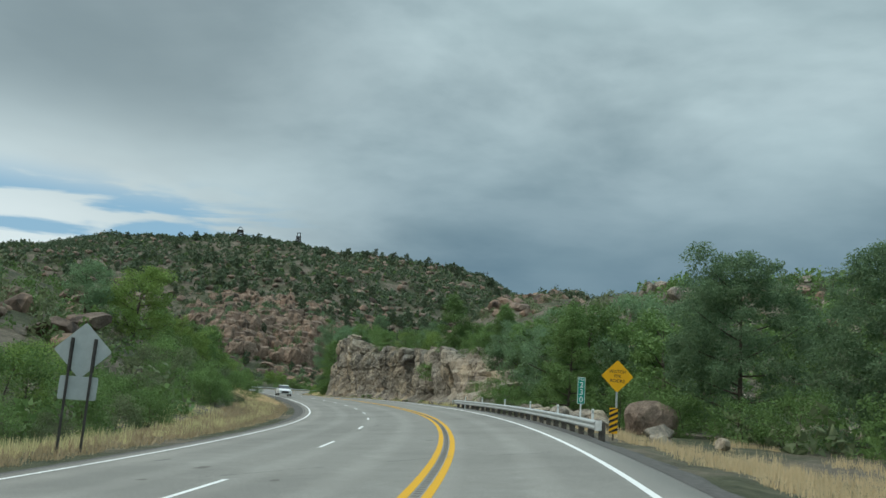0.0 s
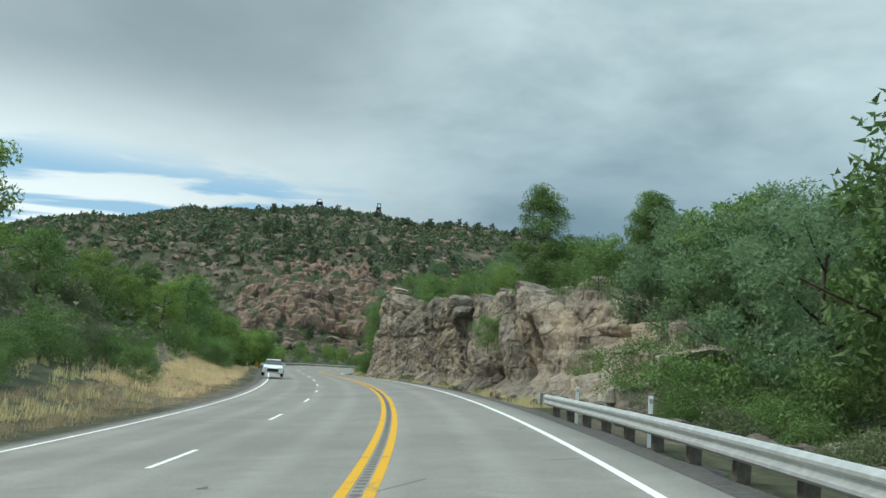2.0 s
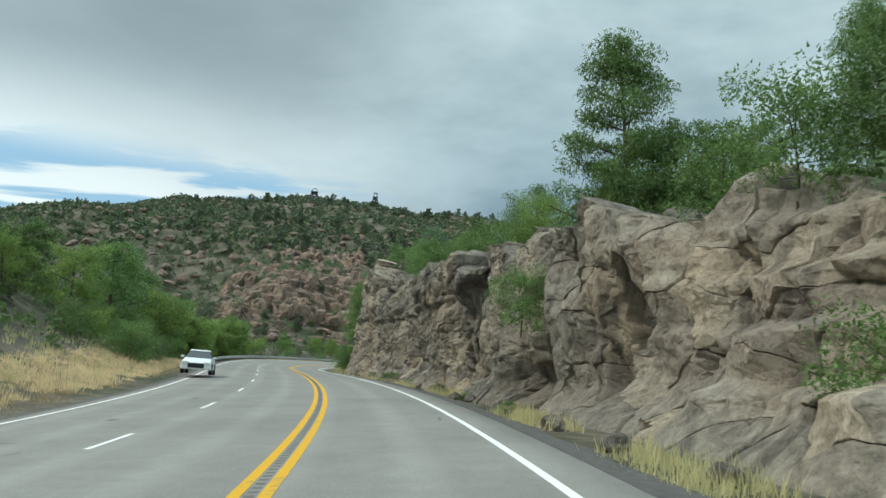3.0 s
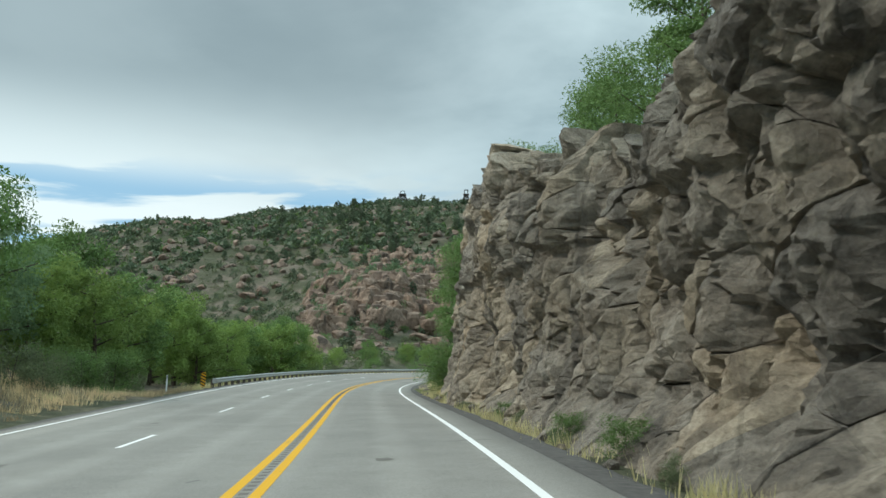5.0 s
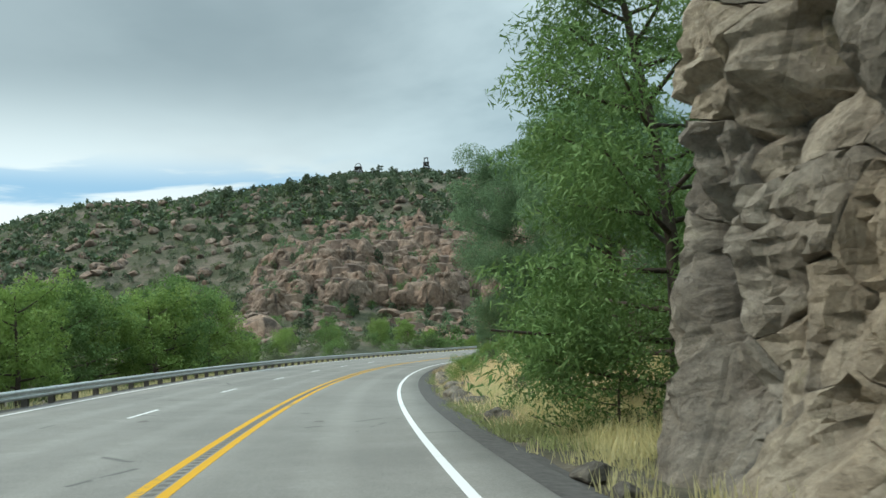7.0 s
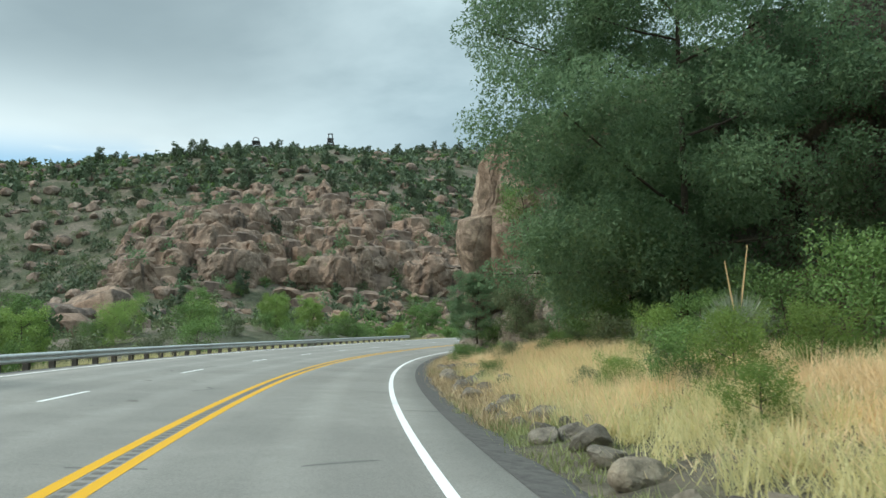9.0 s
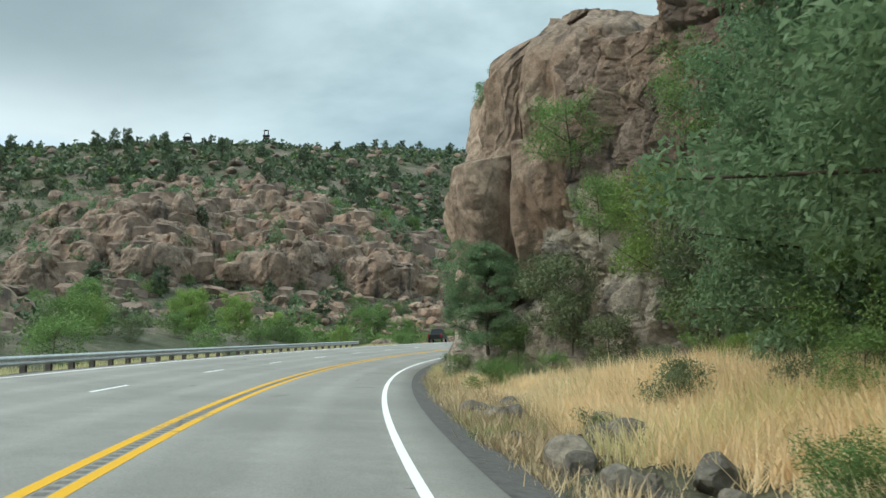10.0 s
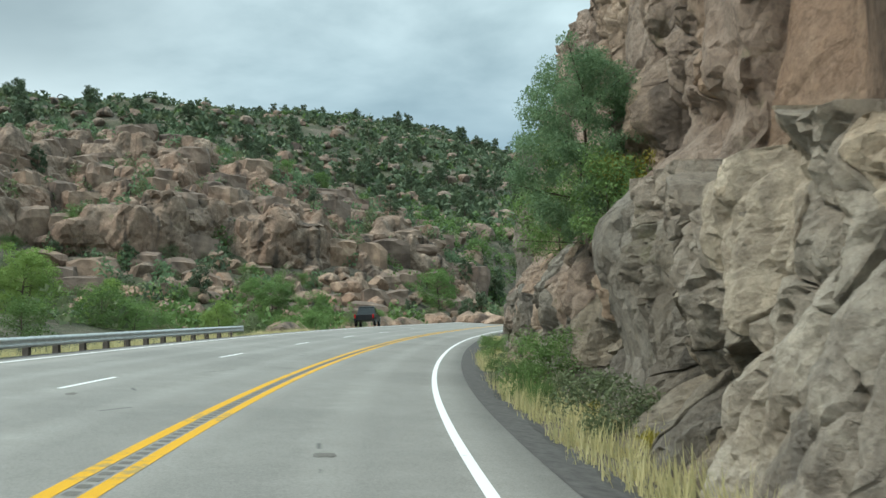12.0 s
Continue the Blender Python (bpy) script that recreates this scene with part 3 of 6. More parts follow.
def relief_of(s, z, seed, size=1.0, fine=1.0):
    """How far a jointed rock face stands out at (along, up): planes of four sizes, each set of joints turned its own way."""
    u, v = s + 0.30 * fbm(s / 1.9, z / 1.9, seed + 1), z + 0.30 * fbm(s / 1.9, z / 1.9, seed + 2)
    a, _ = blocky((u + 0.10 * v) / (4.4 * size), v / (6.4 * size), seed + 3, 0.4, 4.2, 0.36)
    b, e = blocky((u - 0.16 * v) / (1.55 * size), v / (3.7 * size), seed + 5, 0.36, 4.0, 0.36)
    d = 1.05 * a + 0.72 * b - 0.24 * np.exp(-((e / 0.10) ** 2))
    if fine:
        c, g = blocky((u + 0.22 * v) / (0.60 * size), v / (1.35 * size), seed + 7, 0.42, 3.4, 0.36)
        k, h = blocky((u - 0.12 * v) / 0.27, v / 0.46, seed + 9, 0.6, 2.8)
        d = d + fine * (0.30 * c - 0.13 * np.exp(-((g / 0.10) ** 2)) + 0.12 * k - 0.03 * np.exp(-((h / 0.12) ** 2))) + 0.05 * fbm(s / 0.5, z / 0.5, seed + 17, 3) + 0.045 * blocky((u + 0.2 * v) / 0.125, v / 0.19, seed + 19, 0.9, 2.4)[0]
    return d


def facets3(P, seed, tilt=1.2):
    """The same in space: level, tilt and joint distance of the nearest cell, point by point."""
    I = np.floor(P)
    best, second, val = np.full(len(P), 9.0), np.full(len(P), 9.0), np.zeros(len(P))
    for a in (-1, 0, 1):
        for b in (-1, 0, 1):
            for c in (-1, 0, 1):
                r0, r1, r2 = vhash(I[:, 0] + a + 57 * (I[:, 2] + c), I[:, 1] + b, seed)
                s0, s1, s2 = vhash(I[:, 0] + a, I[:, 1] + b + 91 * (I[:, 2] + c), seed + 5)
                dx, dy, dz = I[:, 0] + a + r0 - P[:, 0], I[:, 1] + b + r1 - P[:, 1], I[:, 2] + c + r2 - P[:, 2]
                d = np.sqrt(dx * dx + dy * dy + dz * dz)
                v = (s2 - 0.5) - tilt * ((s0 - 0.5) * dx + (s1 - 0.5) * dy + (r0 - 0.5) * dz)
                near = d < best
                second = np.where(near, best, np.minimum(second, d))
                val, best = np.where(near, v, val), np.where(near, d, best)
    return val, second - best


def skin(V, quads, ends, voxel):
    """An even skin of small quads over a closed body."""
    me = bpy.data.meshes.new("body")
    me.from_pydata([tuple(v) for v in V], [], [tuple(q) for q in quads] + ends)
    ob = bpy.data.objects.new("body", me)
    scene.collection.objects.link(ob)
    md = ob.modifiers.new("remesh", "REMESH")
    md.mode, md.voxel_size, md.use_smooth_shade = "VOXEL", voxel, False
    ev = ob.evaluated_get(bpy.context.evaluated_depsgraph_get())
    out = ev.to_mesh()
    n = len(out.vertices)
    co, no = np.empty(n * 3, np.float32), np.empty(n * 3, np.float32)
    out.vertices.foreach_get("co", co), out.vertices.foreach_get("normal", no)
    F = np.empty(len(out.loops), np.int32)
    out.loops.foreach_get("vertex_index", F)
    ev.to_mesh_clear()
    bpy.data.objects.remove(ob)
    bpy.data.meshes.remove(me)
    return co.reshape(-1, 3).astype(float), F.reshape(-1, 4), no.reshape(-1, 3).astype(float)


def chisel(V, N, seed, sizes):
    for c, amp, k in sizes:
        w = V + 0.25 * c * np.stack([fbm(V[:, 0] / c, V[:, 2] / c, seed + 21), fbm(V[:, 1] / c, V[:, 2] / c, seed + 22), fbm(V[:, 0] / c, V[:, 1] / c, seed + 23)], 1)
        f, e = facets3(w / c * np.array([1, 1, 0.62]), seed + k, 1.1)
        V = V + N * (amp * f - amp * 0.45 * np.exp(-((e / 0.07) ** 2)))[:, None]
    return V


def rock_wall(name, s0, s1, mat, label, seed, tall=1.0, bulge=None, back=9.0, taper=0.0, lower=None, rough=(1.0, 1.0), voxel=0.2, chip=1.0, inset=0.55):
    S = np.arange(s0, s1 + 0.01, 0.2)
    nz, nb = 52, 20
    up = np.concatenate([np.linspace(0, 1, nz), np.full(nb, 1.0)])
    bk = np.concatenate([np.zeros(nz), np.linspace(0, 1, nb + 1)[1:] ** 1.3])
    SS, UP = np.meshgrid(S, up, indexing="ij")
    BK = np.broadcast_to(bk, SS.shape)
    H = np.interp(SS, CUT_S, CUT_H) + fbm(SS / 3.0, SS * 0, 40) * 0.9
    lv, _ = facets(SS / 2.6, SS * 0 + 0.5, 50, 0.3)
    H = np.maximum(H + lv * 1.3, 0.4) - inset * 0.6
    run = np.full(SS.shape, back)
    if taper:
        H = H * sstep(SS - s0, -0.5, taper) + 0.05
        run = back * (0.3 + 0.7 * sstep(SS - s0, 0, taper * 1.6))
    foot = np.interp(SS, CUT_S, CUT_O)
    z = -0.5 + (H + 0.5) * UP
    d = relief_of(SS, z + BK * run * 0.9, seed, tall, 0) * np.interp(SS, [s0, s1], rough)
    d *= sstep(z, -0.4, 1.0) * 0.75 + 0.25
    lean = 0.10 * z - 0.35 * np.clip(0.7 - z, 0, 1)
    off = foot + 0.4 + inset + lean - d * (1 - 0.6 * sstep(BK, 0.0, 0.3)) + BK * run
    if bulge:
        off = bulge(SS, z, off)
    zz = z + BK * 1.4 + d * 0.9 * sstep(BK, 0.0, 0.12)
    P = at(SS, off, zz)
    w = sstep(BK, 0.3, 1)
    gz = ground_z(P[..., 0].ravel(), P[..., 1].ravel()).reshape(w.shape)
    P[..., 2] = P[..., 2] * (1 - w) + (gz - 0.9) * w
    keel = P[:, -1:, :].copy()
    keel[..., 2] = P[:, :1, 2] - 0.3
    P = np.concatenate([P, keel], 1)
    n = P.shape[1]
    i, j = np.meshgrid(np.arange(len(S) - 1), np.arange(n), indexing="ij")
    j2 = (j + 1) % n
    Q = np.stack([i * n + j, (i + 1) * n + j, (i + 1) * n + j2, i * n + j2], -1).reshape(-1, 4)
    V, F, N = skin(P.reshape(-1, 3), Q, [tuple(range(n)), tuple(range((len(S) - 1) * n, len(S) * n))[::-1]], voxel)
    V = chisel(V, N, seed, ((1.2, 0.15 * chip, 1), (0.5, 0.06 * chip, 2)) if voxel < 0.22 else ((1.1, 0.2 * chip, 1),))
    # drop what is buried at the back and below
    s, o = station(V[:, 0], V[:, 1])
    low = V[:, 2] - at(s, o)[:, 2]
    ft = np.interp(s, CUT_S, CUT_O)
    keep = (low > -0.45) & (V[:, 2] > ground_z(V[:, 0], V[:, 1]) - 0.7)
    F = F[keep[F].any(1)]
    used_, inv = np.unique(F, return_inverse=True)
    me = raw(name, V[used_], inv.reshape(-1, 4), mat)
    if lower:
        me.materials.append(lower)
        zc = (low + 1.6 * fbm(s / 3, low / 3, seed + 60))[F[:, 0]]
        me.polygons.foreach_set("material_index", (zc < 3.4).astype(np.int32))
    return tagged(new(name, me), label, "rock cliff", kind="structure")


def cut_half(poly, p, q):
    """The part of a polygon that lies nearer to p than to q."""
    n, mid = q - p, (p + q) / 2
    d = (poly - mid) @ n
    out = []
    for a in range(len(poly)):
        b = (a + 1) % len(poly)
        if d[a] <= 0:
            out.append(poly[a])
        if d[a] * d[b] < 0:
            out.append(poly[a] + (poly[b] - poly[a]) * d[a] / (d[a] - d[b]))
    return np.array(out) if len(out) > 2 else None


def jointing(rng, n, x0, x1, y0, y1, stretch_):
    """Uneven joint cells over a rectangle: seeds and polygons, cells drawn out along the second axis."""
    P = np.empty((0, 2))
    for _ in range(n):
        c = rng.random((3, 2)) * [x1 - x0, y1 - y0] + [x0, y0]
        if len(P):
            c = c[[np.argmax([np.min(((P - k) / [1, stretch_]) ** 2 @ [1, 1]) for k in c])]]
        P = np.concatenate([P, c[:1]])
    sc = np.array([1, stretch_])
    Q, out = P / sc, []
    box = np.array([[x0, y0], [x1, y0], [x1, y1], [x0, y1]]) / sc
    for i in range(n):
        poly = box
        for j in np.argsort(((Q - Q[i]) ** 2).sum(1))[1:26]:
            poly = cut_half(poly, Q[i], Q[j])
            if poly is None:
                break
        if poly is not None:
            out.append((P[i], poly * sc))
    return out


def chip_edges(rng, poly, gap, step=0.22, wear=0.05):
    """Shrink to leave a joint, and break the outline into short uneven edges."""
    c = poly.mean(0)
    pts = []
    for a in range(len(poly)):
        p, q = poly[a], poly[(a + 1) % len(poly)]
        k = max(1, int(round(np.hypot(*(q - p)) / step)))
        t = np.arange(k)[:, None] / k
        pts.append(p * (1 - t) + q * t)
    pts = np.concatenate(pts)
    pts = pts + wear * np.stack([fbm(pts[:, 0] / 0.7, pts[:, 1] / 0.7, 91), fbm(pts[:, 0] / 0.7, pts[:, 1] / 0.7, 97)], 1)
    r = np.hypot(*(pts - c).T)[:, None]
    return c + (pts - c) * np.clip(1 - gap / np.maximum(r, 0.05), 0.4, 1)


def front_net(poly, step, rng):
    """Points inside an outline and the triangles that fill it; the outline's points come first."""
    lo, hi = poly.min(0), poly.max(0)
    gx_, gy_ = np.meshgrid(np.arange(lo[0] + step / 2, hi[0], step), np.arange(lo[1] + step / 2, hi[1], step))
    g = np.stack([gx_.ravel(), gy_.ravel()], 1) + rng.uniform(-0.3, 0.3, (gx_.size, 2)) * step
    nxt = np.roll(poly, -1, 0)
    inside = np.zeros(len(g), bool)
    gap = np.full(len(g), 9.0)
    for a, b in zip(poly, nxt):
        cross = (a[1] > g[:, 1]) != (b[1] > g[:, 1])
        inside ^= cross & (g[:, 0] < (b[0] - a[0]) * (g[:, 1] - a[1]) / (b[1] - a[1] + 1e-12) + a[0])
        gap = np.minimum(gap, np.hypot(*(g - a).T))
    pts = np.concatenate([poly, g[inside & (gap > step * 0.55)]])
    n = len(poly)
    out = delaunay_2d_cdt([Vector(p) for p in pts], [(i, (i + 1) % n) for i in range(n)], [], 1, 1e-6)
    return np.array([v[:] for v in out[0]]), [tuple(f) for f in out[2]], out[3]


def stone_mesh(V, quads, tris, mat):
    me = bpy.data.meshes.new("stone")
    me.from_pydata([tuple(v) for v in V], [], quads + tris)
    me.materials.append(mat)
    return me


def face_level(s, z, seed, rough, bulge=None, size=1.0, fine=1.0):
    """Where the front of the rock stands."""
    foot = np.interp(s, CUT_S, CUT_O)
    d = relief_of(s, z, seed, size, fine) * rough * (sstep(z, -0.4, 1.0) * 0.6 + 0.4)
    off = foot + 0.45 + 0.10 * z - 0.3 * np.clip(0.7 - z, 0, 1) - d
    return bulge(s, z, off) if bulge else off


def stones(cliff, s0, s1, n, stretch_, mat, seed, rough=1.0, bulge=None, bev=0.02, lower=None, cap=None, size=1.0, change=2.6, z0=-0.4, step=0.09, fine=1.0):
    """The blocks of a jointed face: each one fills its cell and carries its share of the broken front."""
    rng = np.random.default_rng(seed)
    crest = cap or (lambda q: float(np.interp(q, CUT_S, CUT_H)))
    hmax = max(crest(q) for q in np.linspace(s0, s1, 40)) + 0.8
    for c, poly in jointing(rng, n, s0 - 1.2, s1 + 1.2, z0, hmax, stretch_):
        if not s0 < c[0] < s1:
            continue
        H = crest(c[0]) + (0 if cap else rng.uniform(-0.5, 0.5))
        if c[1] > H:
            continue
        poly = chip_edges(rng, np.minimum(poly, [1e9, H + (0 if cap else 0.6)]), rng.choice([0.004, 0.006, 0.01, 0.022]), 0.16, 0.28)
        m = poly.mean(0)
        own = rng.normal() * 0.035 * rough
        tip = rng.normal(size=2) * [0.05, 0.03]
        size_ = np.sqrt(np.ptp(poly[:, 0]) * np.ptp(poly[:, 1])) + 0.05
        level = lambda q: own + (q - m) @ tip + face_level(q[:, 0], q[:, 1], seed, rough, bulge, size, fine)

        def ring(scale, push):
            q = m + (poly - m) * scale
            return at(q[:, 0], level(q) + push, q[:, 1])

        b = min(bev * rng.uniform(0.6, 1.5), 0.2 * size_)
        edge = m + (poly - m) * (1 - 1.3 * b / size_)
        net, tris, origin = front_net(edge, step, rng)
        where = {k: i for i, ks in enumerate(origin) for k in ks}
        n_ = len(poly)
        if any(k not in where for k in range(n_)):
            continue
        V = np.concatenate([ring(0.86, 1.5), ring(1.0, 0.5), ring(1.0, b * 1.1), at(net[:, 0], level(net), net[:, 1])])
        idx = [[k * n_ + a for a in range(n_)] for k in range(3)] + [[3 * n_ + where[a] for a in range(n_)]]
        quads = [(p[a], p[(a + 1) % n_], q[(a + 1) % n_], q[a]) for p, q in zip(idx, idx[1:]) for a in range(n_)]
        part("stone", stone_mesh(V, quads, [tuple(3 * n_ + k for k in f) for f in tris], lower if lower and m[1] < change + rng.uniform(-0.8, 0.8) else mat), cliff)


def slope_back(s, z, off):
    """The near end of the first cut: slabs that step far back, then a notch before the taller face."""
    q = (np.asarray(z) - 0.2 + 0.5 * fbm(s / 3.5, s * 0 + 1.5, 66, 2)) / 1.15
    z = 1.15 * (np.floor(q) + sstep(q - np.floor(q), 0.62, 1.0)) + 0.2
    return off + np.interp(s, [69, 73, 77, 80.5, 83.5, 86], [1.5, 1.25, 0.8, 0.35, 0.12, 0.0]) * np.clip(z - 0.2, 0, 9) + 1.5 * np.exp(-(((s - 89.2 - 0.12 * z) / 0.75) ** 2))


def ledges(s, z, off):
    """The tall face: an overhanging band part way up and a foot that spreads towards the road."""
    edge = 4.4 + 1.5 * fbm(s / 11, s * 0 + 2.5, 61) + 0.5 * fbm(s / 1.7, s * 0 + 7.5, 62, 2)
    return off - 0.34 * sstep(z - edge, 0.0, 0.22) * (1 - sstep(z - edge, 0.9, 3.2)) - 0.20 * np.clip(2.0 - z, 0, 2.2) * (1 + fbm(s / 3, z / 3, 63)) - 0.09 * z + 0.15


def lip(s):
    """Height of the long level joint between the cream base and the brown mass above."""
    return 2.75 + 0.075 * (s - 230) + 0.06 * math.sin(s * 1.7)


def base_lean(s, z, off):
    """The cream foot under the tower: it spreads towards the road, steeper further on."""
    own = off - np.interp(s, CUT_S, CUT_O) - 0.10 * z
    return own + np.interp(s, [224, 227.5, 229.5, 241, 248], [8.3, 6.9, 5.2, 5.1, 5.2]) + np.interp(s, [229, 236, 242], [0.28, 0.22, 0.10]) * np.clip(z, -0.5, 3.4) + 0.10 * np.clip(z - 3.4, 0, 20)


def core_lean(s, z, off):
    return off + 0.9 + 0.12 * z


def lean_back(s, z, off):
    """A steep foot, a broad slab that leans far back, and the face above it."""
    edge = 2.7 + 1.0 * fbm(s / 5, s * 0 + 4.5, 64, 2)
    return off + np.interp(s, [242, 246], [0.35, 0.85]) * np.clip(z - edge, 0, 1.5) - 0.35 * sstep(z - edge, 2.0, 2.4) + 0.05 * np.clip(z - 7, 0, 20)


def monolith(cliff):
    """The smooth brown mass over the lip: rings of one rounded outline, swelling at mid height, with worn grooves and two deep clefts."""
    walk_ = np.array([(244.0, 15.0), (242.2, 9.0), (240.8, 7.0), (235.5, 6.5), (229.7, 6.35), (227.5, 7.4), (226.4, 9.5), (225.2, 12.0), (224.0, 16.0)])
    for _ in range(3):
        walk_ = np.concatenate([walk_[:1]] + [np.stack([0.75 * a + 0.25 * b, 0.25 * a + 0.75 * b]) for a, b in zip(walk_, walk_[1:])] + [walk_[-1:]])
    d = np.concatenate([[0], np.cumsum(np.hypot(*np.diff(walk_, axis=0).T))])
    u = np.linspace(0, d[-1], 380)
    S, O = np.interp(u, d, walk_[:, 0]), np.interp(u, d, walk_[:, 1])
    nx, ny = np.gradient(O, u), -np.gradient(S, u)
    ln = np.hypot(nx, ny)
    nx, ny = nx / ln, ny / ln
    if ny[len(u) // 2] > 0:
        nx, ny = -nx, -ny
    rings = []
    Z = np.concatenate([[0.0, 0.0], np.linspace(0.02, 13.4, 140)])
    for k, z in enumerate(Z):
        zz = np.array([lip(q) for q in S]) + z
        zc = np.full(len(u), z)
        brow = 6.2 + 2.4 * fbm(u / 3.2, u * 0, 887, 3)
        out = 0.45 * sstep(zc, -0.2, 0.9) - 0.25 * np.exp(-(((z - 2.2) / 1.3) ** 2)) + 0.50 * np.exp(-(((z - 5.0) / 2.0) ** 2)) - 0.95 * sstep(zc - brow, 0, 0.5) - 0.05 * max(z - 7.0, 0) ** 2 - 2.2 * sstep(zc, 11.4, 13.4)
        f, e = blocky(u / 3.1 + 0.10 * z, zc / 6.0, 881, 0.5, 2.4)
        g, h = blocky(u / 1.05 - 0.1 * z, zc / 2.4, 883, 0.7, 2.2)
        c, k2 = blocky(u / 0.42 + 0.1 * z, zc / 0.7, 884, 0.8, 2.0)
        amp = 0.5 + 0.5 * (S < 230.5) + 0.35 * sstep(zc - brow, 0, 0.5)
        out = out + amp * 0.95 * f + (0.16 + 0.25 * sstep(zc - brow, 0, 0.5)) * g + 0.035 * c + 0.16 * fbm(u / 1.1, zc / 1.3, 885) + 0.07 * fbm(u / 0.36, zc / 0.36, 886, 3)
        for q, w, dep in ((17.8 + 0.10 * z, 0.34, 1.0), (22.5 - 0.05 * z, 0.40, 1.3), (9.0 + 0.03 * z, 0.2, 0.6)):
            out = out - dep * np.exp(-(((u - q) / w) ** 2))
        if k == 0:
            out = out - 2.2
        rings.append(at(S + nx * out, O + ny * out, zz))
    n = len(u)
    V = np.concatenate(rings)
    F = [(k * n + a, k * n + a + 1, (k + 1) * n + a + 1, (k + 1) * n + a) for k in range(len(Z) - 1) for a in range(n - 1)]
    F = F + [((len(Z) - 1) * n + a, (len(Z) - 1) * n + a + 1, (len(Z) - 1) * n + n - 2 - a, (len(Z) - 1) * n + n - 1 - a) for a in range(n // 2 - 1)]
    me = raw("monolith", V, F, M_BROWN)
    # the road side is paler rock, its colour also carrying the light there
    me.materials.append(M_PINK)
    F = np.array(F)
    row, col = F[:, 0] // n, F[:, 0] % n
    me.polygons.foreach_set("material_index", (S[col] + 3.5 * fbm(u[col] / 1.6, row / 22.0, 889) > 234.5).astype(np.int32))
    part("monolith", me, cliff, "smooth brown overhanging mass of rock")


CLIFF = [
    rock_wall("cliff_1", 69.6, 99.2, M_TAN, "pale tan road cut of broad broken slabs leaning back", 31, 1.25, slope_back, taper=3.0, rough=(0.8, 0.8)),
    rock_wall("cliff_2", 98.8, 150.5, M_ROCK, "tall grey-brown fractured rock face cut beside the road", 31, 1.0, ledges, rough=(0.85, 0.85)),
    rock_wall("cliff_3", 149.5, 224.4, M_BROWN, "dark brown cliff set back behind trees and grass", 51, 1.3, back=12.0, voxel=0.24),
    rock_wall("cliff_4", 223.9, 246.4, M_BROWN, "smooth brown overhanging rock tower above a cream ledge", 51, 1.3, core_lean, 12.0, lower=M_CREAM, rough=(0.5, 0.5), chip=0.5),
    rock_wall("cliff_5", 245.9, 284, M_PINK, "cream and grey rock cut leaning back from the road", 51, 1.3, lean_back, back=12.0, lower=M_ROCK, rough=(0.9, 0.9)),
    rock_wall("cliff_6", 283.6, 318, M_ROCK, "grey rock cut on the inside of the far bend", 51, 1.3, back=12.0, rough=(0.9, 0.9), voxel=0.26),
]
# cream over a tan foot: skylight on the leaning slabs put into the colour
stones(CLIFF[0], 70.5, 84.0, 60, 0.95, M_CREAM, 31, 0.75, slope_back, 0.03, lower=M_TAN, change=0.9, size=1.25, fine=0.45)
stones(CLIFF[0], 84.0, 90.0, 32, 0.95, M_TAN, 31, 0.75, slope_back, 0.03, size=1.25, fine=0.6)
stones(CLIFF[0], 90.0, 99.0, 50, 1.1, M_TAN, 31, 0.8, slope_back, 0.03, lower=M_ROCK, change=1.4, size=1.25)
stones(CLIFF[1], 99.0, 127.0, 180, 1.2, M_ROCK, 31, 0.85, ledges, lower=M_TAN, change=2.4)
stones(CLIFF[1], 127.0, 150.0, 150, 1.2, M_TAN, 31, 0.85, ledges, lower=M_TAN)
stones(CLIFF[2], 206.0, 226.5, 150, 1.1, M_BROWN, 51, 1.0, bev=0.04, lower=M_TAN, change=7.0, size=1.3)
monolith(CLIFF[3])
stones(CLIFF[3], 225.5, 242.0, 50, 1.7, M_CREAM, 57, 0.5, base_lean, 0.03, cap=lip, size=0.8, step=0.07, fine=1.3)
stones(CLIFF[3], 242.0, 247.0, 40, 1.6, M_CREAM, 57, 0.55, base_lean, 0.03, lower=M_ROCK, cap=lip, change=2.3, size=0.8, step=0.065, fine=1.7)
stones(CLIFF[4], 247.0, 284.0, 260, 1.5, M_PINK, 51, 0.75, lean_back, lower=M_ROCK, change=2.3, step=0.1, fine=1.3)

# ---------------------------------------------------------------- red rock bluff across the bend


BU, BV, BD = 64.0, -16.0, 0.7        # where the bluff's own grid begins, along and up the slope, and its spacing
BC, BS = math.cos(radians(33)), math.sin(radians(33))


def bluff_xy(u, v):
    return -238 + u * BC - v * BS, 276 + u * BS + v * BC


def bluff_uv(x, y):
    return (x + 238) * BC + (y - 276) * BS, -(x + 238) * BS + (y - 276) * BC


